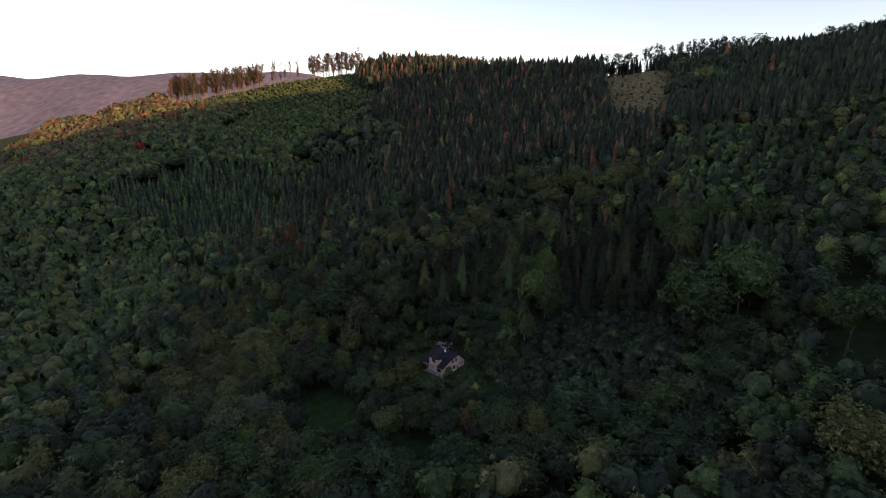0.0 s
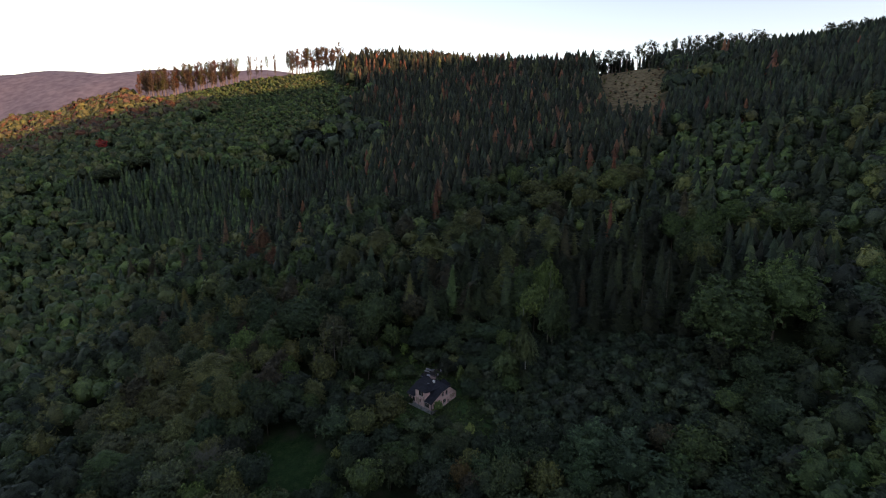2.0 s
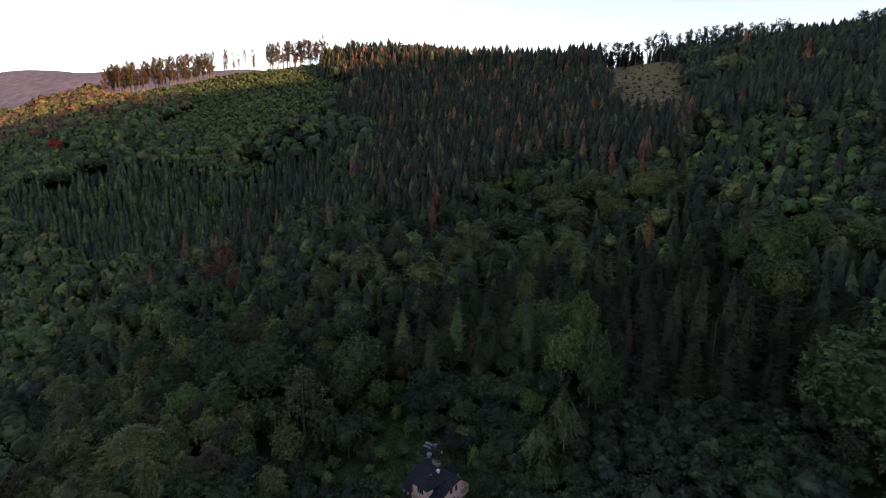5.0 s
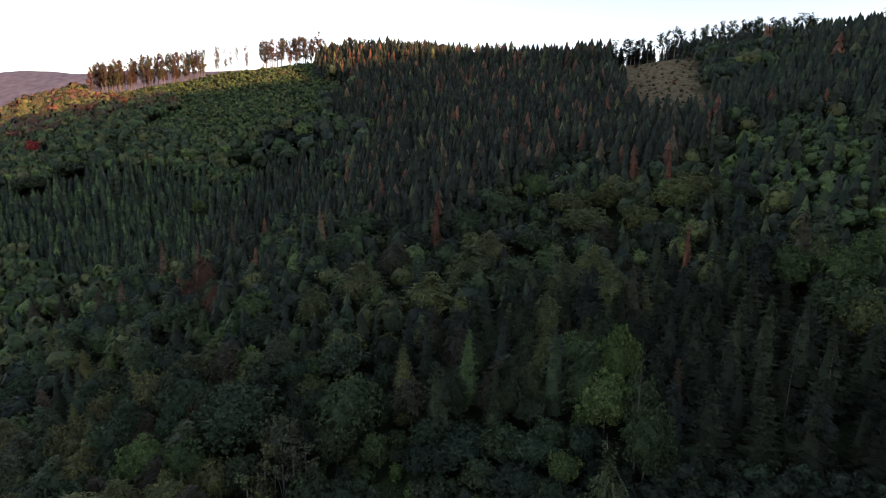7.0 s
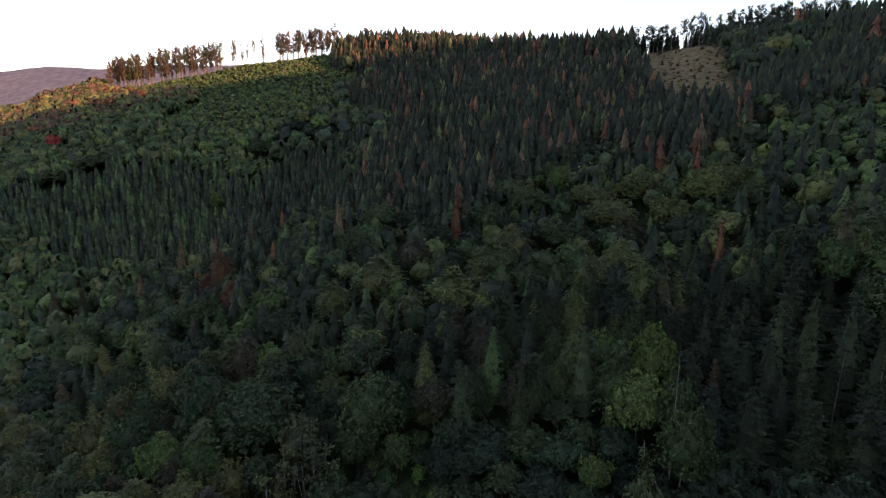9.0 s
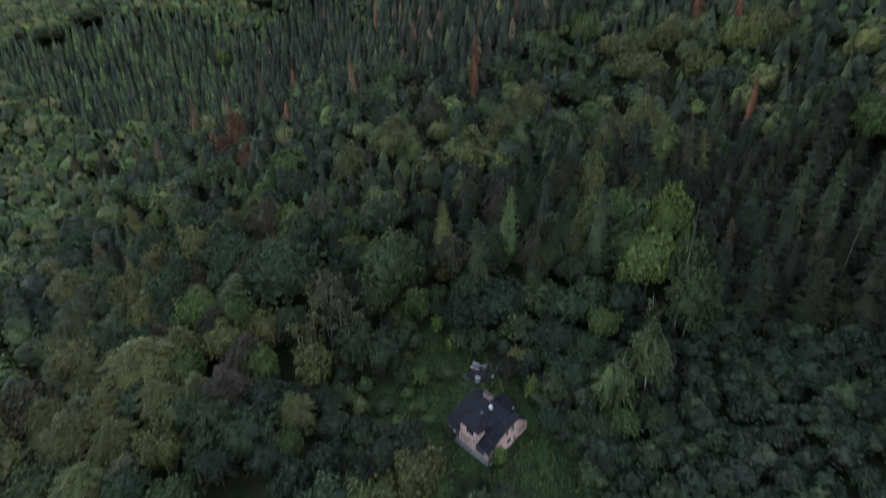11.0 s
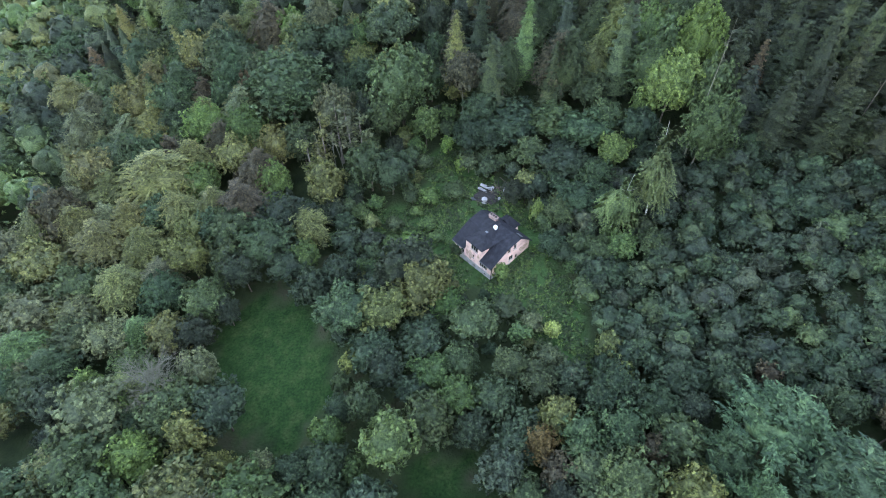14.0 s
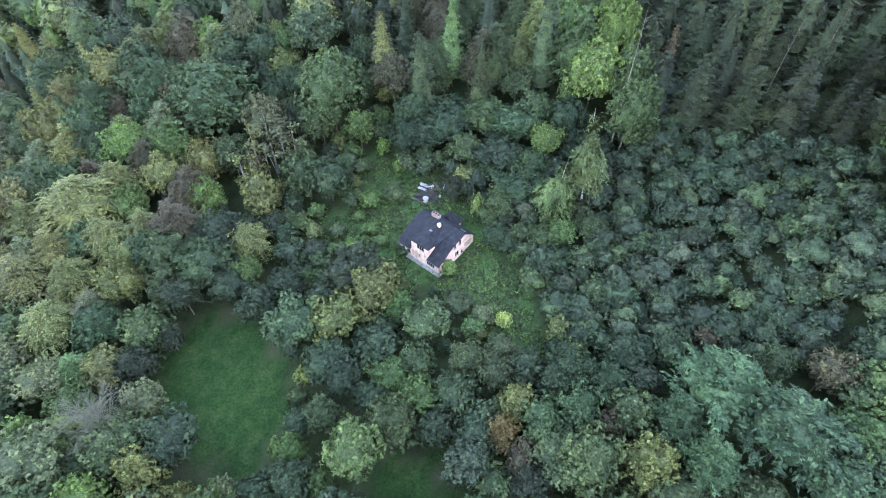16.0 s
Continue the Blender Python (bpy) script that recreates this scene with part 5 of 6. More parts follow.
plant("larch", 30.8, -37.0, 12, 4.6, "fir", "below the plantation")
plant("shrub", -23.8, -12.4, 4.5, 2.0, "blue", "at the meadow's edge")
plant("shrub", -22.1, -20.7, 5.5, 2.2, "mid", "at the meadow's edge")
plant("small", -21.3, -25.1, 6, 2.3, "teal", "at the meadow's edge")
plant("small", -21.9, -29.1, 6, 2.3, "green", "at the meadow's edge")
plant("small", -24.3, -33.1, 7, 2.4, "blue", "at the meadow's edge")
plant("shrub", -6.0, 5.8, 3.2, 1.8, "mid", "against the house wall")
plant("shrub", -7.2, 7.7, 3.4, 1.6, "green", "beside the house")
plant("shrub", 1.7, 0.3, 4.2, 1.9, "light", "against the house wall")
plant("tree", 34.6, 19.4, 19, 4.6, "mid", "below a dead top")
plant("shrub", 25.6, 7.6, 4.5, 2.6, "mid", "beside the plantation")
plant("shrub", 19.8, 6.0, 4, 2.4, "green", "beside the plantation")
plant("tree", 103.0, -22.9, 20, 8.1, "green", "on the far slope")
plant("tree", 81.5, -59.4, 17, 8.5, "olive", "on the lower slope")
plant("birch", 25.9, 9.2, 22, 4.2, "birch", "beside the plantation")
plant("birch", 19.9, 7.4, 15, 4.0, "birch", "beside the plantation")


def ridge_trees():
    """The rows of tall trees that stand against the sky along the crest."""
    rng = np.random.default_rng(8)
    runs = [(-334, -226, 84, "olive", 30, 3.3), (-222, -182, 8, "grey", 27, 2.0), (-174, -116, 44, "olive", 28, 3.0), (-92, -70, 7, "olive", 24, 4),
            (-66, 78, 56, "olive", 21, 4.2), (138, 164, 9, "dark", 21, 4), (168, 188, 8, "dark", 24, 3), (190, 252, 40, "dark", 25, 3.6), (280, 330, 18, "dark", 22, 4.5)]
    for x0, x1, n, tint, h, r in runs:
        for i in range(n):
            x = x0 + (x1 - x0) * (i + rng.uniform(0.1, 0.9)) / n
            y = float(crest(x)) + rng.uniform(-8, 14)
            g = rng.uniform(0.86, 1.14)
            t = tint if tint not in ("olive", "grey") and rng.uniform() < 0.7 else rng.choice(["brown", "brown", "brown", "olive", "rust"] if tint in ("olive", "grey") else ["mid", "dark"])
            plant("ridge", x, y, 0.92 * h * g, r * g, t, "on the ridge")


ridge_trees()

def bare_tree(name, x, y, h, r, limbs, twigs, reach, label, seed, lean=0.05, low=0.3, mat=None):
    """A leafless tree: a stem with limbs, and finer twigs on them."""
    rng = np.random.default_rng(seed)
    foot = new(name)
    foot.matrix_world = pose(x, y, float(ground(x, y)) - 0.1, 0, 0, rng.uniform(0, 360))
    v, q, n = stem(rng, h, r, 0, 1, lean=lean)
    ob = new("trunk", quad_mesh("trunk", v, q, mat or M_DEADWOOD, n))
    ob.parent = foot
    for k in range(limbs):
        f, z = rng.uniform(0, 6.283), h * rng.uniform(low, 0.97)
        d = np.array([np.cos(f), np.sin(f), rng.uniform(0.3, 0.9)]) * reach * (1.15 - z / h) * rng.uniform(0.7, 1.1)
        p0 = np.array([0, 0, z])
        pts = [p0, p0 + d * 0.5 + rng.normal(size=3) * 0.1 * reach, p0 + d]
        parts = [tube(pts, [r * 0.35, r * 0.22, r * 0.06], 5)]
        for _ in range(twigs):
            w = rng.uniform(0.3, 1.0)
            b = p0 + d * w
            e = unit(d / np.linalg.norm(d) + 0.7 * rng.normal(size=3)) * reach * 0.3
            parts.append(tube([b, b + e * 0.5 + rng.normal(size=3) * 0.05, b + e], [r * 0.14, r * 0.1, r * 0.04], 4))
        v, q, n = join(parts)
        ob = new("limb", quad_mesh("limb", v, q, mat or M_DEADWOOD, n))
        ob.parent = foot
    tagged(foot, label, "tree")
    PLACED.append((x, y, 1.5))


bare_tree("bare_tree", -49.1, -23.8, 11.5, 0.24, 36, 16, 7.5, "grey leafless twiggy tree beside the meadow", 3)
bare_tree("dead_tree", 33.9, 21.6, 27.5, 0.17, 6, 2, 2.2, "pale broken snag above a lime-green crown", 4, 0.02, 0.75)
for bx, by, bs in ((-32.7, 27.0, 11), (-28.8, 27.2, 12), (-35.0, 25.5, 13), (-30.5, 25.6, 14), (-37.2, 25.8, 15)):
    bare_tree("slender_tree", bx, by, 12.5, 0.13, 7, 3, 2.0, "slender pale bare-stemmed tree at the wood's edge", bs, 0.07, 0.55)
for bx, by, bs in ((62.1, 24.6, 16), (69.5, 25.0, 17)):
    bare_tree("dead_tree", bx, by, 19.0, 0.13, 8, 2, 1.4, "grey dead spruce stem in the stand", bs, 0.03, 0.4, M_BARK)

# fill: the rest of the near wood, and the far woods as stuff
def scatter(step, x0, x1, y0, y1, seed, jitter=0.42):
    rng = np.random.default_rng(seed)
    X, Y = np.meshgrid(np.arange(x0, x1, step), np.arange(y0, y1, step * 0.87))
    X[1::2] += step * 0.5
    X = X + rng.uniform(-jitter, jitter, X.shape) * step
    Y = Y + rng.uniform(-jitter, jitter, Y.shape) * step
    return X.ravel(), Y.ravel(), rng


def clear_of(x, y, extra=0.0, share=0.75):
    ok = np.ones(len(x), bool)
    for px, py, pr in PLACED:
        ok &= (x - px)**2 + (y - py)**2 > (share * pr + extra)**2
    return ok


def open_ground(x, y, edge=0.0):
    """Places with no trees: meadow, yard, lawn, house, clearing."""
    hit = np.zeros(len(x), bool)
    for area in (MEADOW, YARD, LAWN, CLEARING):
        for dx, dy in ((0, 0), (edge, 0), (-edge, 0), (0, edge), (0, -edge)):
            hit |= inside(x + dx, y + dy, area)
    return hit | ((x - 0)**2 + (y - 7)**2 < 8.5**2) | ((x + 1)**2 + (y - 19)**2 < 4**2)


YOUNG = [(14, 2), (21, 20), (26, 26), (44, 25), (56, 16), (80, 4), (62, -26), (44, -26), (36, -21), (24, -22), (17, -13), (12, -3)]
SPRUCES_MAIN = [(-104, 480), (-90, 420), (-61, 285), (-43, 166), (-20, 145), (4, 141), (24, 164), (46, 179), (68, 145), (93, 148), (112, 154), (127, 189), (119, 215), (117, 266), (124, 319), (140, 372), (60, 425), (0, 465)]
SPRUCES_LEFT = [(-256, 250), (-226, 271), (-169, 261), (-128, 259), (-104, 256), (-78, 281), (-58, 242), (-41, 152), (-84, 172), (-99, 164), (-161, 172), (-188, 156)]
YOUNG_SLOPE = [(-240, 460), (-166, 460), (-99, 475), (-75, 328), (-87, 320), (-121, 315), (-142, 287), (-185, 301), (-216, 369)]
LIGHT_RIGHT = [(132, 170), (154, 169), (171, 147), (150, 95), (119, 71), (106, 84), (107, 131)]
SPRUCES_RIGHT = [(121, 217), (141, 242), (176, 252), (221, 279), (330, 262), (330, 100), (173, 150), (155, 171), (135, 176)]
# spur whose tree tints hold orange sunlight
SUNLIT_SPUR = [(-345, 480), (-302, 434), (-233, 405), (-220, 389), (-281, 372), (-332, 350), (-520, 330), (-520, 520)]
SPRUCES_NEAR = [(38, 22), (44, 44), (60, 70), (100, 60), (120, 20), (82, 6), (58, 17)]


def fill_near():
    x, y, rng = scatter(5.2, -112, 100, -52, 66, 77)
    ok = clear_of(x, y, 0.9, 0.8) & ~open_ground(x, y, 4.3) & ~inside(x, y, YOUNG) & (np.abs(x) < 95) & (x**2 + (y - 8)**2 > 14.5**2)
    ok &= (np.abs(x) < 62 + 0.6 * (y + 50)) & ~((x > -31) & (x < -16) & (y > -5) & (y < 16)) & ~((x > 11) & (x < 28.5) & (y > 13) & (y < 32))
    for px, py in zip(x[ok], y[ok]):
        u, g = rng.uniform(), rng.uniform(0.75, 1.25)
        if inside(px, py, SPRUCES_NEAR) or (px > 38 and 6 < py < 60):
            tall = rng.uniform(0.7, 1.25)
            plant("spruce" if u < 0.8 else "feather", px, py, 13.5 * tall, 5.0 * g, ("spruce", "moss", "dark", "moss", "spruce")[rng.integers(0, 5)], "in the spruce stand")
        elif py > 36 and px > -10:
            kind = "spruce" if u < 0.45 else "feather"
            plant(kind, px, py, 18 * g, 4.6 * g, ("moss", "dark", "olive", "umber", "mid")[rng.integers(0, 5)], "on the wooded slope")
        elif py < -14 and px > -24:
            plant("small", px, py, 8 * g, 4.4 * g, ("blue", "teal", "mid", "teal", "green", "mid")[int(u * 6)], "below the house")
        elif px < -24 and py < 10:
            plant("small" if u < 0.6 else "feather", px, py, 11 * g, 4.8 * g, ("olive", "grey", "mid", "green", "teal", "mid")[rng.integers(0, 6)], "round the meadow")
        elif px < -45:
            kind = "feather" if u < 0.5 else "spruce" if u < 0.68 else "small"
            plant(kind, px, py, 14 * g, (3.4 if kind == "spruce" else 5) * g, ("olive", "grey", "teal", "umber", "mid", "gold")[rng.integers(0, 6)], "on the wooded slope")
        else:
            plant("small", px, py, 11 * g, 4.6 * g, ("mid", "dark", "teal", "olive", "blue")[rng.integers(0, 5)], "on the wooded slope")


fill_near()


def undergrowth():
    """Bushes that close the wood's edge round the yard, the meadow and behind the house."""
    x, y, rng = scatter(3.3, -58, 30, -42, 46, 78)
    wide = [(-30, 4), (-26, 40), (-2, 44), (14, 34), (26, 24), (20, -24), (6, -22), (-2, -14), (-20, -6)]
    ok = inside(x, y, wide) & ~inside(x, y, YARD) & ~inside(x, y, YOUNG) & clear_of(x, y, 0.3, 0.42) & ~inside(x, y, MEADOW)
    ok &= ((x - 0)**2 + (y - 7)**2 > 8.8**2) & ((x + 1)**2 + (y - 19)**2 > 3.6**2)
    for px, py in zip(x[ok], y[ok]):
        g = rng.uniform(0.75, 1.3) * (0.62 if -27 < py < 2 and abs(px - 1) < 10 else 1.0)
        plant("shrub", px, py, 4.6 * g, 2.3 * g, ("blue", "dark", "mid", "mid", "olive", "green")[rng.integers(0, 6)], "at the edge of the wood")


undergrowth()


def grown(seed, make):
    return make(np.random.default_rng(seed))


def far_spruce(g):
    """A spruce seen from far off: drooping pointed skirts in tiers."""
    V, Q, N, k, m, tiers, h, r = [], [], [], 0, 10, 6, 12.0, 3.3
    for i in range(tiers):
        u = 0.08 + 0.92 * (i + g.uniform(-0.2, 0.2)) / tiers
        f = g.uniform(0, 6.28) + 6.2832 * (np.arange(m) + g.uniform(-0.25, 0.25, m)) / m
        rad = (r * (1 - u)**0.65 + 0.15) * np.where(np.arange(m) % 2 == 0, g.uniform(0.85, 1.25, m), g.uniform(0.45, 0.65, m))
        o = np.stack([np.cos(f), np.sin(f), 0 * f], 1)
        V += [o * r * (1 - u) * 0.16 + [0, 0, u * h + 0.2 * h], o * rad[:, None] + np.stack([0 * f, 0 * f, u * h - 0.5 * rad], 1)]
        N += [unit(o + [0, 0, 0.8]), unit(o + [0, 0, 0.5] + 0.3 * g.normal(size=o.shape))]
        j = np.arange(m)
        Q.append(np.stack([k + m + j, k + m + (j + 1) % m, k + (j + 1) % m, k + j], 1))
        k += 2 * m
    return np.concatenate(V), np.concatenate(Q), np.concatenate(N)


FAR = {"middle": [grown(25, lambda g: crown(g, 4.6, 11, 0.5, 16, 54, 0.66, 0.5, grid=4, per=4, depth=0.36)),
                  grown(26, lambda g: crown(g, 4.6, 11, 0.5, 22, 56, 0.64, 0.5, grid=4, per=4, depth=0.32, sharp=0.3)),
                  grown(27, lambda g: feather_crown(g, 4.2, 12, 0.5, 70, 0.62, grid=3, per=4, droop=0.7, sharp=0.4)),
                  grown(28, lambda g: feather_crown(g, 4.0, 12.5, 0.5, 70, 0.62, grid=3, per=4, droop=0.5, sharp=0.6))],
       "spruce": [grown(k, far_spruce) for k in (1, 2, 3, 4)],
       "broad": [grown(k, lambda g: crown(g, 4.6, 10.5, 0.5, 13, 22, 0.9, 0.6, grid=4, per=3, depth=0.36, core=0.85, rough=0.17)) for k in (5, 6, 7)] + [grown(8, lambda g: crown(g, 4.3, 11, 0.5, 20, 22, 0.9, 0.6, grid=4, per=3, depth=0.3, sharp=0.35, core=0.85, rough=0.17))],
       "bush": [grown(k, lambda g: crown(g, 2.0, 4.2, 0.0, 6, 7, 0.7, 0.5, grid=2, per=4, depth=0.3, sharp=0.3, core=0.85, rough=0.1)) for k in (13, 14, 15)],
       "young": [grown(k, lambda g: crown(g, 2.9, 5.2, 0.0, 14, 62, 0.36, 0.34, grid=4, per=6, depth=0.42, sharp=0.35, hang=-0.3)) for k in (9, 10)]
       + [grown(k, lambda g: crown(g, 2.7, 5.0, 0.0, 18, 62, 0.35, 0.32, grid=4, per=6, depth=0.4, sharp=0.2)) for k in (11, 12)]}


def woods(name, label, category, kind, x, y, scale, tints, rng, lift=0.0):
    """Many trees of one kind as one mesh."""
    if not len(x):
        return
    z = ground(x, y) - 0.2 + lift
    Vs, Qs, Ns, Ts, k = [], [], [], [], 0
    pats = FAR[kind]
    which = rng.integers(0, len(pats), len(x))
    ang = rng.uniform(0, 6.283, len(x))
    for w, (V, Q, N) in enumerate(pats):
        sel = np.nonzero(which == w)[0]
        if not len(sel):
            continue
        c, s = np.cos(ang[sel])[:, None], np.sin(ang[sel])[:, None]
        sc = scale[sel][:, None]
        wide = sc * rng.uniform(0.88, 1.15, (len(sel), 1))
        vx = (V[None, :, 0] * c - V[None, :, 1] * s) * wide + x[sel][:, None]
        vy = (V[None, :, 0] * s + V[None, :, 1] * c) * wide + y[sel][:, None]
        vz = V[None, :, 2] * sc + z[sel][:, None]
        nx = N[None, :, 0] * c - N[None, :, 1] * s
        ny = N[None, :, 0] * s + N[None, :, 1] * c
        nz = np.broadcast_to(N[None, :, 2], nx.shape)
        Vs.append(np.stack([vx, vy, vz], -1).reshape(-1, 3))
        Ns.append(np.stack([nx, ny, nz], -1).reshape(-1, 3))
        Qs.append((Q[None] + (np.arange(len(sel)) * len(V))[:, None, None]).reshape(-1, 4) + k)
        Ts.append(np.repeat(tints[sel], len(V), 0))
        k += len(sel) * len(V)
    me = quad_mesh(name, np.concatenate(Vs), np.concatenate(Qs), M_STUFF, np.concatenate(Ns), np.concatenate(Ts))
    tagged(new(name, me), label, category, kind="stuff")


def tints(names, weights, n, rng, vary=0.22):
    pick = rng.choice(len(names), n, p=np.array(weights) / sum(weights))
    return np.array([TINT[m] for m in names])[pick] * rng.uniform(1 - vary, 1 + vary, (n, 1)) * rng.uniform(0.93, 1.07, (n, 3))


def far_woods():
    # the close-set young plantation beside the yard
    x, y, rng = scatter(2.5, 10, 84, -30, 30, 3, 0.7)
    ok = inside(x, y, YOUNG) & ~open_ground(x, y, 0.8) & clear_of(x, y, 0.1, 0.45)
    x, y = x[ok], y[ok]
    woods("young_plantation", "dense young blue-green broadleaf plantation beside the yard", "trees", "young", x, y, rng.uniform(0.75, 1.25, len(x)),
          tints(["blue", "dark", "mid", "pale"], [7, 1.5, 1.5, 1.5], len(x), rng, 0.12) * 0.95, rng)
    # everything further off, on a wider grid
    x, y, rng = scatter(4.6, -520, 360, -92, 560, 4)
    near = (np.abs(x) < 95) & (np.abs(x) < 62 + 0.6 * (y + 50)) & (y > -52) & (y < 66)
    seen = np.abs(x) < 24 + 0.84 * (y + 155)
    ok = ~near & seen & ~open_ground(x, y, 1) & ~inside(x, y, YOUNG) & (y < crest(x) + np.where((x > -345) & (x < -60), -9, 22)) & clear_of(x, y, 0.8)
    x, y = x[ok], y[ok]
    wob = 9 * np.sin(y * 0.06) + 7 * np.sin(x * 0.05 + 1)
    xs, ys = x + wob, y + wob * 0.6
    conif = inside(xs, ys, SPRUCES_MAIN) | inside(xs, ys, SPRUCES_LEFT) | inside(xs, ys, SPRUCES_RIGHT) | inside(x, y, SPRUCES_NEAR)
    slope = inside(xs, ys, YOUNG_SLOPE) | ((x > -350) & (x < -110) & (y > crest(x) - 40))
    conif |= (x > 30) & (y > crest(x) - 75) & (rng.uniform(0, 1, len(x)) < 0.85)
    slope &= ~inside(xs, ys, SUNLIT_SPUR)
    conif &= ~slope & ~inside(xs, ys, SUNLIT_SPUR)
    mixed = ~conif & ~slope & (rng.uniform(0, 1, len(x)) < 0.16) & (y > 66) & (y < 170)
    keep = rng.uniform(0, 1, len(x)) > np.where(x < -110, 0.07, 0.06)
    thin = conif & ~keep
    conif = (conif & keep) | mixed
    main = inside(xs, ys, SPRUCES_MAIN)
    s = conif & main
    woods("spruce_forest", "tall dark spruce stand with browning trees on the slope", "forest", "spruce", x[s], y[s], rng.uniform(1.1, 1.55, s.sum()) * np.where(y[s] > crest(x[s]) - 50, 1.3, 1.0),
          tints(["spruce", "dark", "rust", "olive", "brown"], [7, 3, 1.1, 0.5, 0.6], s.sum(), rng, 0.17), rng)
    # the factor on these tints puts the valley's haze into the colour
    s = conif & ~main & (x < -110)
    woods("spruce_forest", "blue-green young spruce stand in the side valley, paled as by haze", "forest", "spruce", x[s], y[s], rng.uniform(0.62, 0.92, s.sum()),
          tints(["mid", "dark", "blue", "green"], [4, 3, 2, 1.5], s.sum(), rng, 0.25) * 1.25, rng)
    s = conif & ~main & ~(x < -110)
    woods("spruce_forest", "younger green spruce stands spread over the hillside", "forest", "spruce", x[s], y[s], rng.uniform(0.9, 1.25, s.sum()) * np.where(x[s] > 215, 1.35, 1.0),
          tints(["spruce", "dark", "mid", "blue", "rust"], [4, 4, 2, 2, 0.15], s.sum(), rng), rng)
    lit = inside(xs, ys, LIGHT_RIGHT)
    broad = ~conif & ~slope & ~thin & (rng.uniform(0, 1, len(x)) < np.where(lit, 0.97, np.where(x < -110, 0.8, 0.5)))
    close = broad & ~lit & (y < 215) & (x > -130)
    woods("broadleaf_wood", "broadleaf trees closing in round the house's clearing", "forest", "middle", x[close], y[close], rng.uniform(0.85, 1.4, close.sum()),
          tints(["mid", "dark", "olive", "blue", "green", "light"], [5, 4, 2.5, 2, 2, 0.6], close.sum(), rng), rng)
    # warm tints: the orange evening sun is put into these crowns' colour
    sunlit_spur = broad & ~lit & ~close & inside(xs, ys, SUNLIT_SPUR)
    woods("broadleaf_forest", "broadleaf wood on the spur, tinted orange-brown for the sunlight", "forest", "broad", x[sunlit_spur], y[sunlit_spur], rng.uniform(0.9, 1.4, sunlit_spur.sum()),
          tints(["olive", "straw", "rust", "brown"], [3, 2, 2, 2], sunlit_spur.sum(), rng, 0.14), rng)
    # bright tint mix: haze over the valley is held in the leaf colour
    s = broad & ~lit & ~close & ~sunlit_spur & (x < -110)
    woods("broadleaf_forest", "mixed broadleaf wood in the side valley, tinted lighter for haze", "forest", "broad", x[s], y[s], rng.uniform(0.65, 1.15, s.sum()),
          tints(["green", "olive", "light", "mid"], [3, 3, 1, 4], s.sum(), rng, 0.12), rng)
    s = broad & ~lit & ~close & ~sunlit_spur & ~(x < -110)
    woods("broadleaf_forest", "mixed broadleaf wood covering the slope", "forest", "broad", x[s], y[s], rng.uniform(1.0, 1.75, s.sum()),
          tints(["mid", "dark", "olive", "blue", "green", "light"], [5, 4, 2.5, 2, 2, 0.6], s.sum(), rng), rng)
    bx, by, _ = scatter(9.0, -150, 150, -215, -88, 9)
    woods("broadleaf_forest", "broadleaf wood lower on the hillside", "forest", "middle", bx, by, rng.uniform(1.1, 1.7, len(bx)),
          tints(["mid", "dark", "olive", "blue", "green"], [5, 4, 2.5, 2, 2], len(bx), rng), rng)
    s = broad & lit
    woods("broadleaf_forest", "lighter green even-aged broadleaf stand", "forest", "broad", x[s], y[s], rng.uniform(0.55, 0.8, s.sum()),
          tints(["green", "mid", "light"], [4, 2, 2], s.sum(), rng), rng)
    # bushes along the upper edge of the young spruces
    x, y, rng = scatter(3.0, -290, -50, 150, 330, 15)
    wob = 9 * np.sin(y * 0.06) + 7 * np.sin(x * 0.05 + 1)
    xs, ys = x + wob, y + wob * 0.6
    ok = (inside(xs, ys - 14, SPRUCES_LEFT) | inside(xs, ys - 7, SPRUCES_LEFT)) & ~inside(xs, ys, SPRUCES_LEFT) & ~inside(xs, ys, SPRUCES_MAIN) & clear_of(x, y, 0.3)
    x, y = x[ok], y[ok]
    woods("edge_bushes", "green bushes along the edge of the young spruces", "bushes", "bush", x, y, rng.uniform(1.0, 1.9, len(x)),
          tints(["mid", "green", "olive", "dark"], [4, 3, 2, 2], len(x), rng, 0.15), rng)
    x, y, rng = scatter(3.1, -350, -60, 270, 490, 14)
    wob = 9 * np.sin(y * 0.06) + 7 * np.sin(x * 0.05 + 1)
    ok = (inside(x + wob, y + wob * 0.6, YOUNG_SLOPE) | ((x > -350) & (x < -110) & (y > crest(x) - 40) & ~inside(x, y, SUNLIT_SPUR))) & (y < crest(x) - 9) & clear_of(x, y, 0.3)
    x, y = x[ok], y[ok]
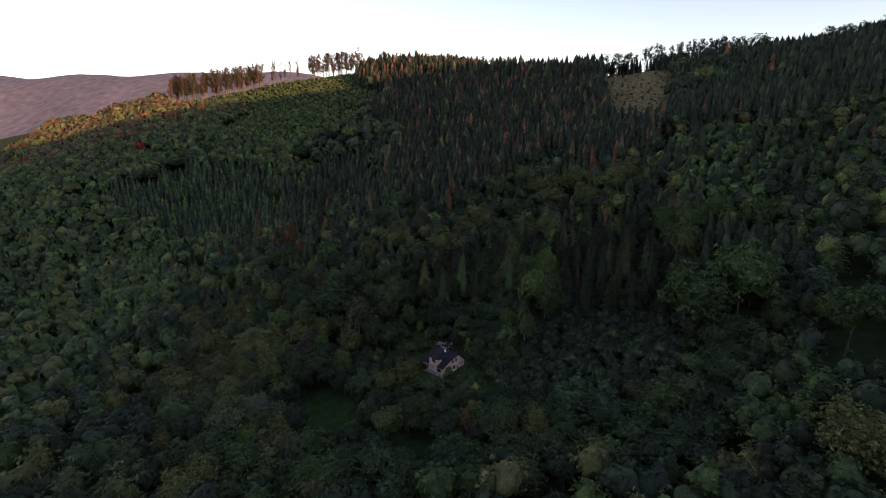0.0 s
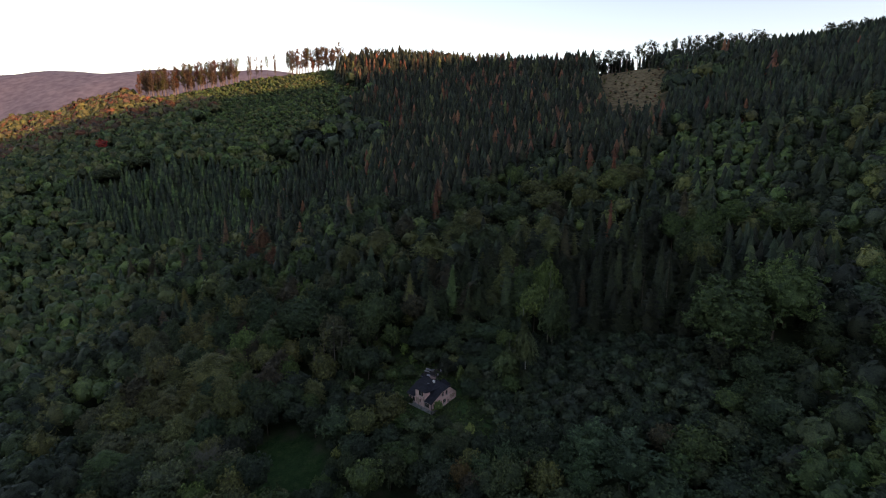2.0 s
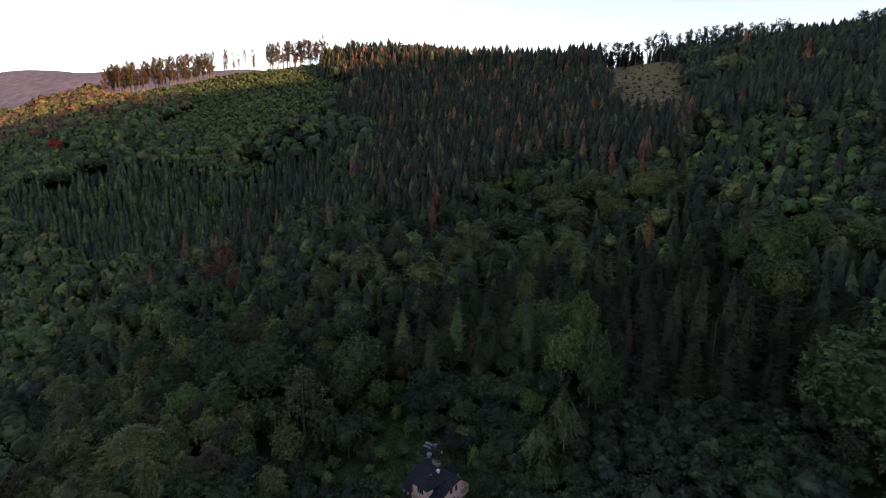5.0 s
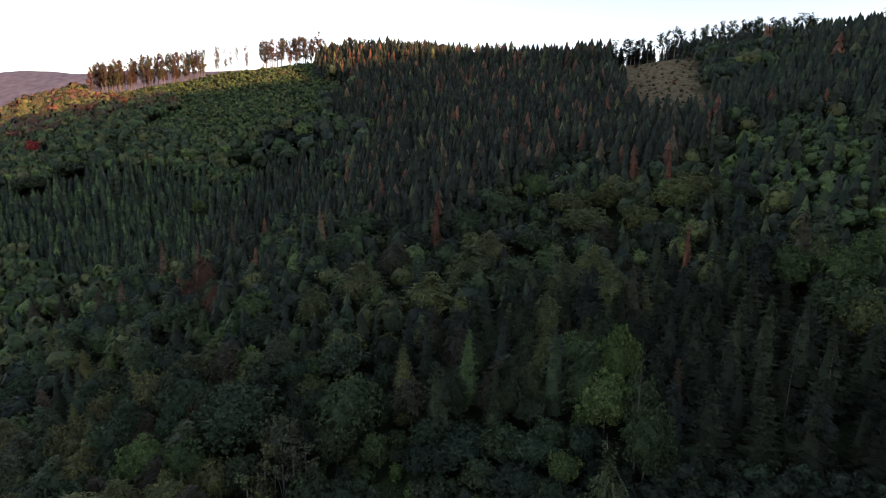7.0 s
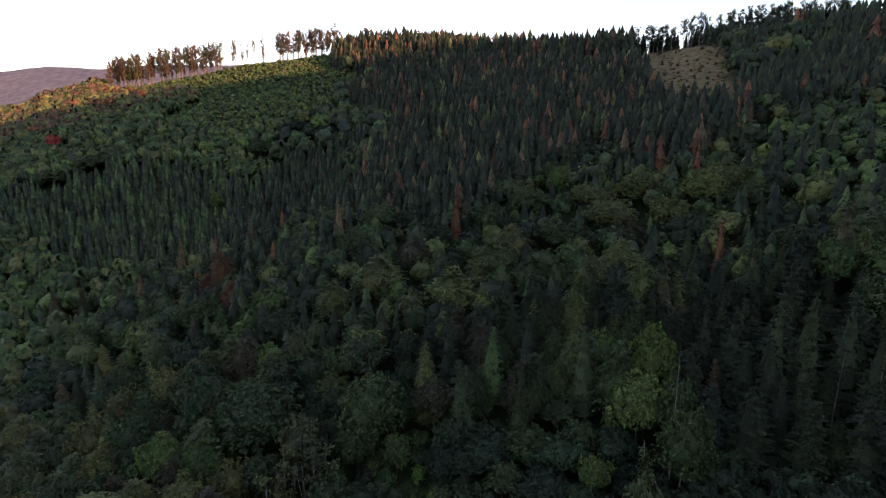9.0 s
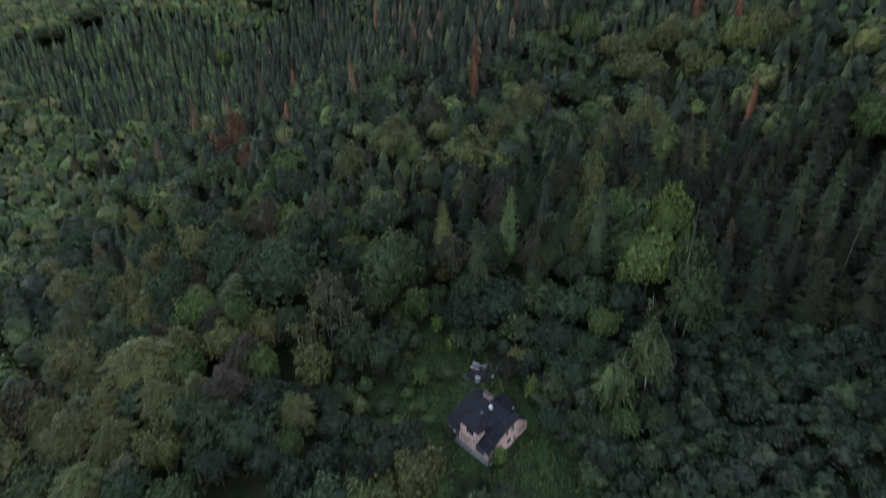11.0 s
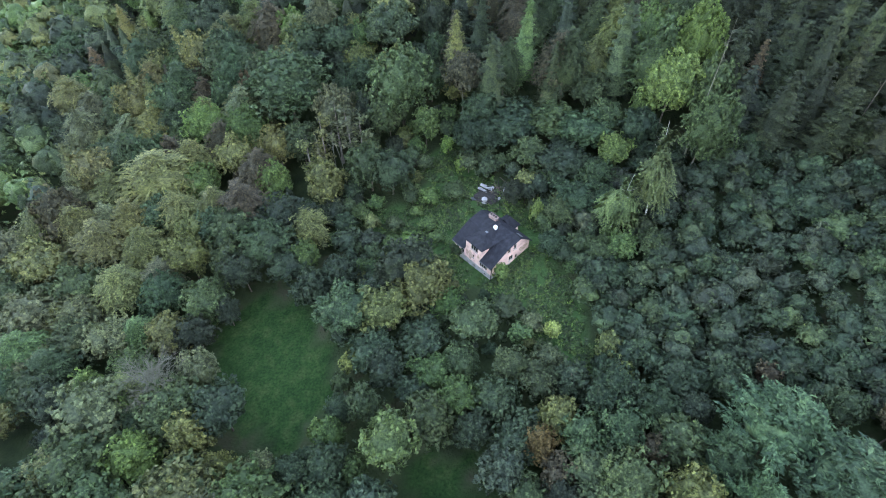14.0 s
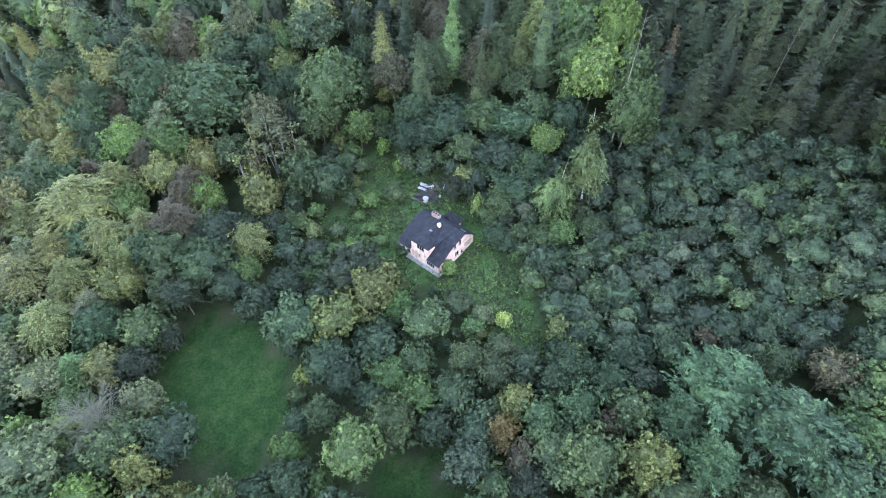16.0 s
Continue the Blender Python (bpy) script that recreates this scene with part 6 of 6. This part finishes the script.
    woods("young_growth", "light green young growth on the felled slope", "forest", "bush", x, y, rng.uniform(0.65, 1.25, len(x)),
          tints(["light", "green", "olive", "mid"], [4, 3, 2, 2], len(x), rng, 0.15), rng)


far_woods()


def weed(seed):
    """A tuft of upright blades and leaves."""
    rng = np.random.default_rng(seed)
    n = 16
    C = np.stack([rng.normal(size=n) * 0.24, rng.normal(size=n) * 0.24, rng.uniform(0.05, 0.5, n)], 1)
    up = unit(np.array([0, 0, 1.0]) + 0.4 * rng.normal(size=(n, 3)))
    return leaves(C, unit(up + 0.5 * rng.normal(size=(n, 3))), 0.5, 0.2, rng, 0.3, up)


def weeds():
    """Nettles, tall grass and brambles over the yard, brash on the clearing."""
    for name, label, step, area, size, tint_names, seed in (
            ("yard_weeds", "rank green weeds and tall grass in the yard", 0.46, YARD, 0.8, ["green", "mid", "light", "lime"], 61),):
        xs, ys = [c[0] for c in area], [c[1] for c in area]
        x, y, rng = scatter(step, min(xs) - 2, max(xs) + 2, min(ys) - 2, max(ys) + 2, seed, 0.6)
        u, v = 0.701 * x + 0.713 * y, -0.713 * x + 0.701 * y
        ok = inside(x + 1.5 * np.sin(y), y + 1.5 * np.sin(x * 0.9), area) & ~((u > -0.6) & (u < 12.2) & (v > -0.6) & (v < 9.8))
        ok &= rng.uniform(0, 1, len(x)) < 0.35 + 0.65 * (np.sin(x * 0.5) * np.sin(y * 0.43 + 1) > -0.25)
        x, y = x[ok], y[ok]
        FAR["weed"] = [weed(s) for s in (71, 72, 73)]
        woods(name, label, "grass", "weed", x, y, size * rng.uniform(0.6, 1.5, len(x)), tints(tint_names, [4, 3, 1.2, 0.3][:len(tint_names)], len(x), rng, 0.14) * 1.2, rng, 0.1)

    x, y, rng = scatter(4.5, 105, 190, 235, 380, 63, 0.6)
    ok = inside(x, y, CLEARING) & (rng.uniform(0, 1, len(x)) < 0.55)
    x, y = x[ok], y[ok]
    woods("felled_ground", "brash, stumps and seedlings on the felled clearing", "scrub", "bush", x, y, rng.uniform(0.2, 0.75, len(x)) ,
          tints(["brown", "straw", "rust", "olive", "dark"], [3, 2, 1.5, 2, 1.5], len(x), rng), rng)


weeds()
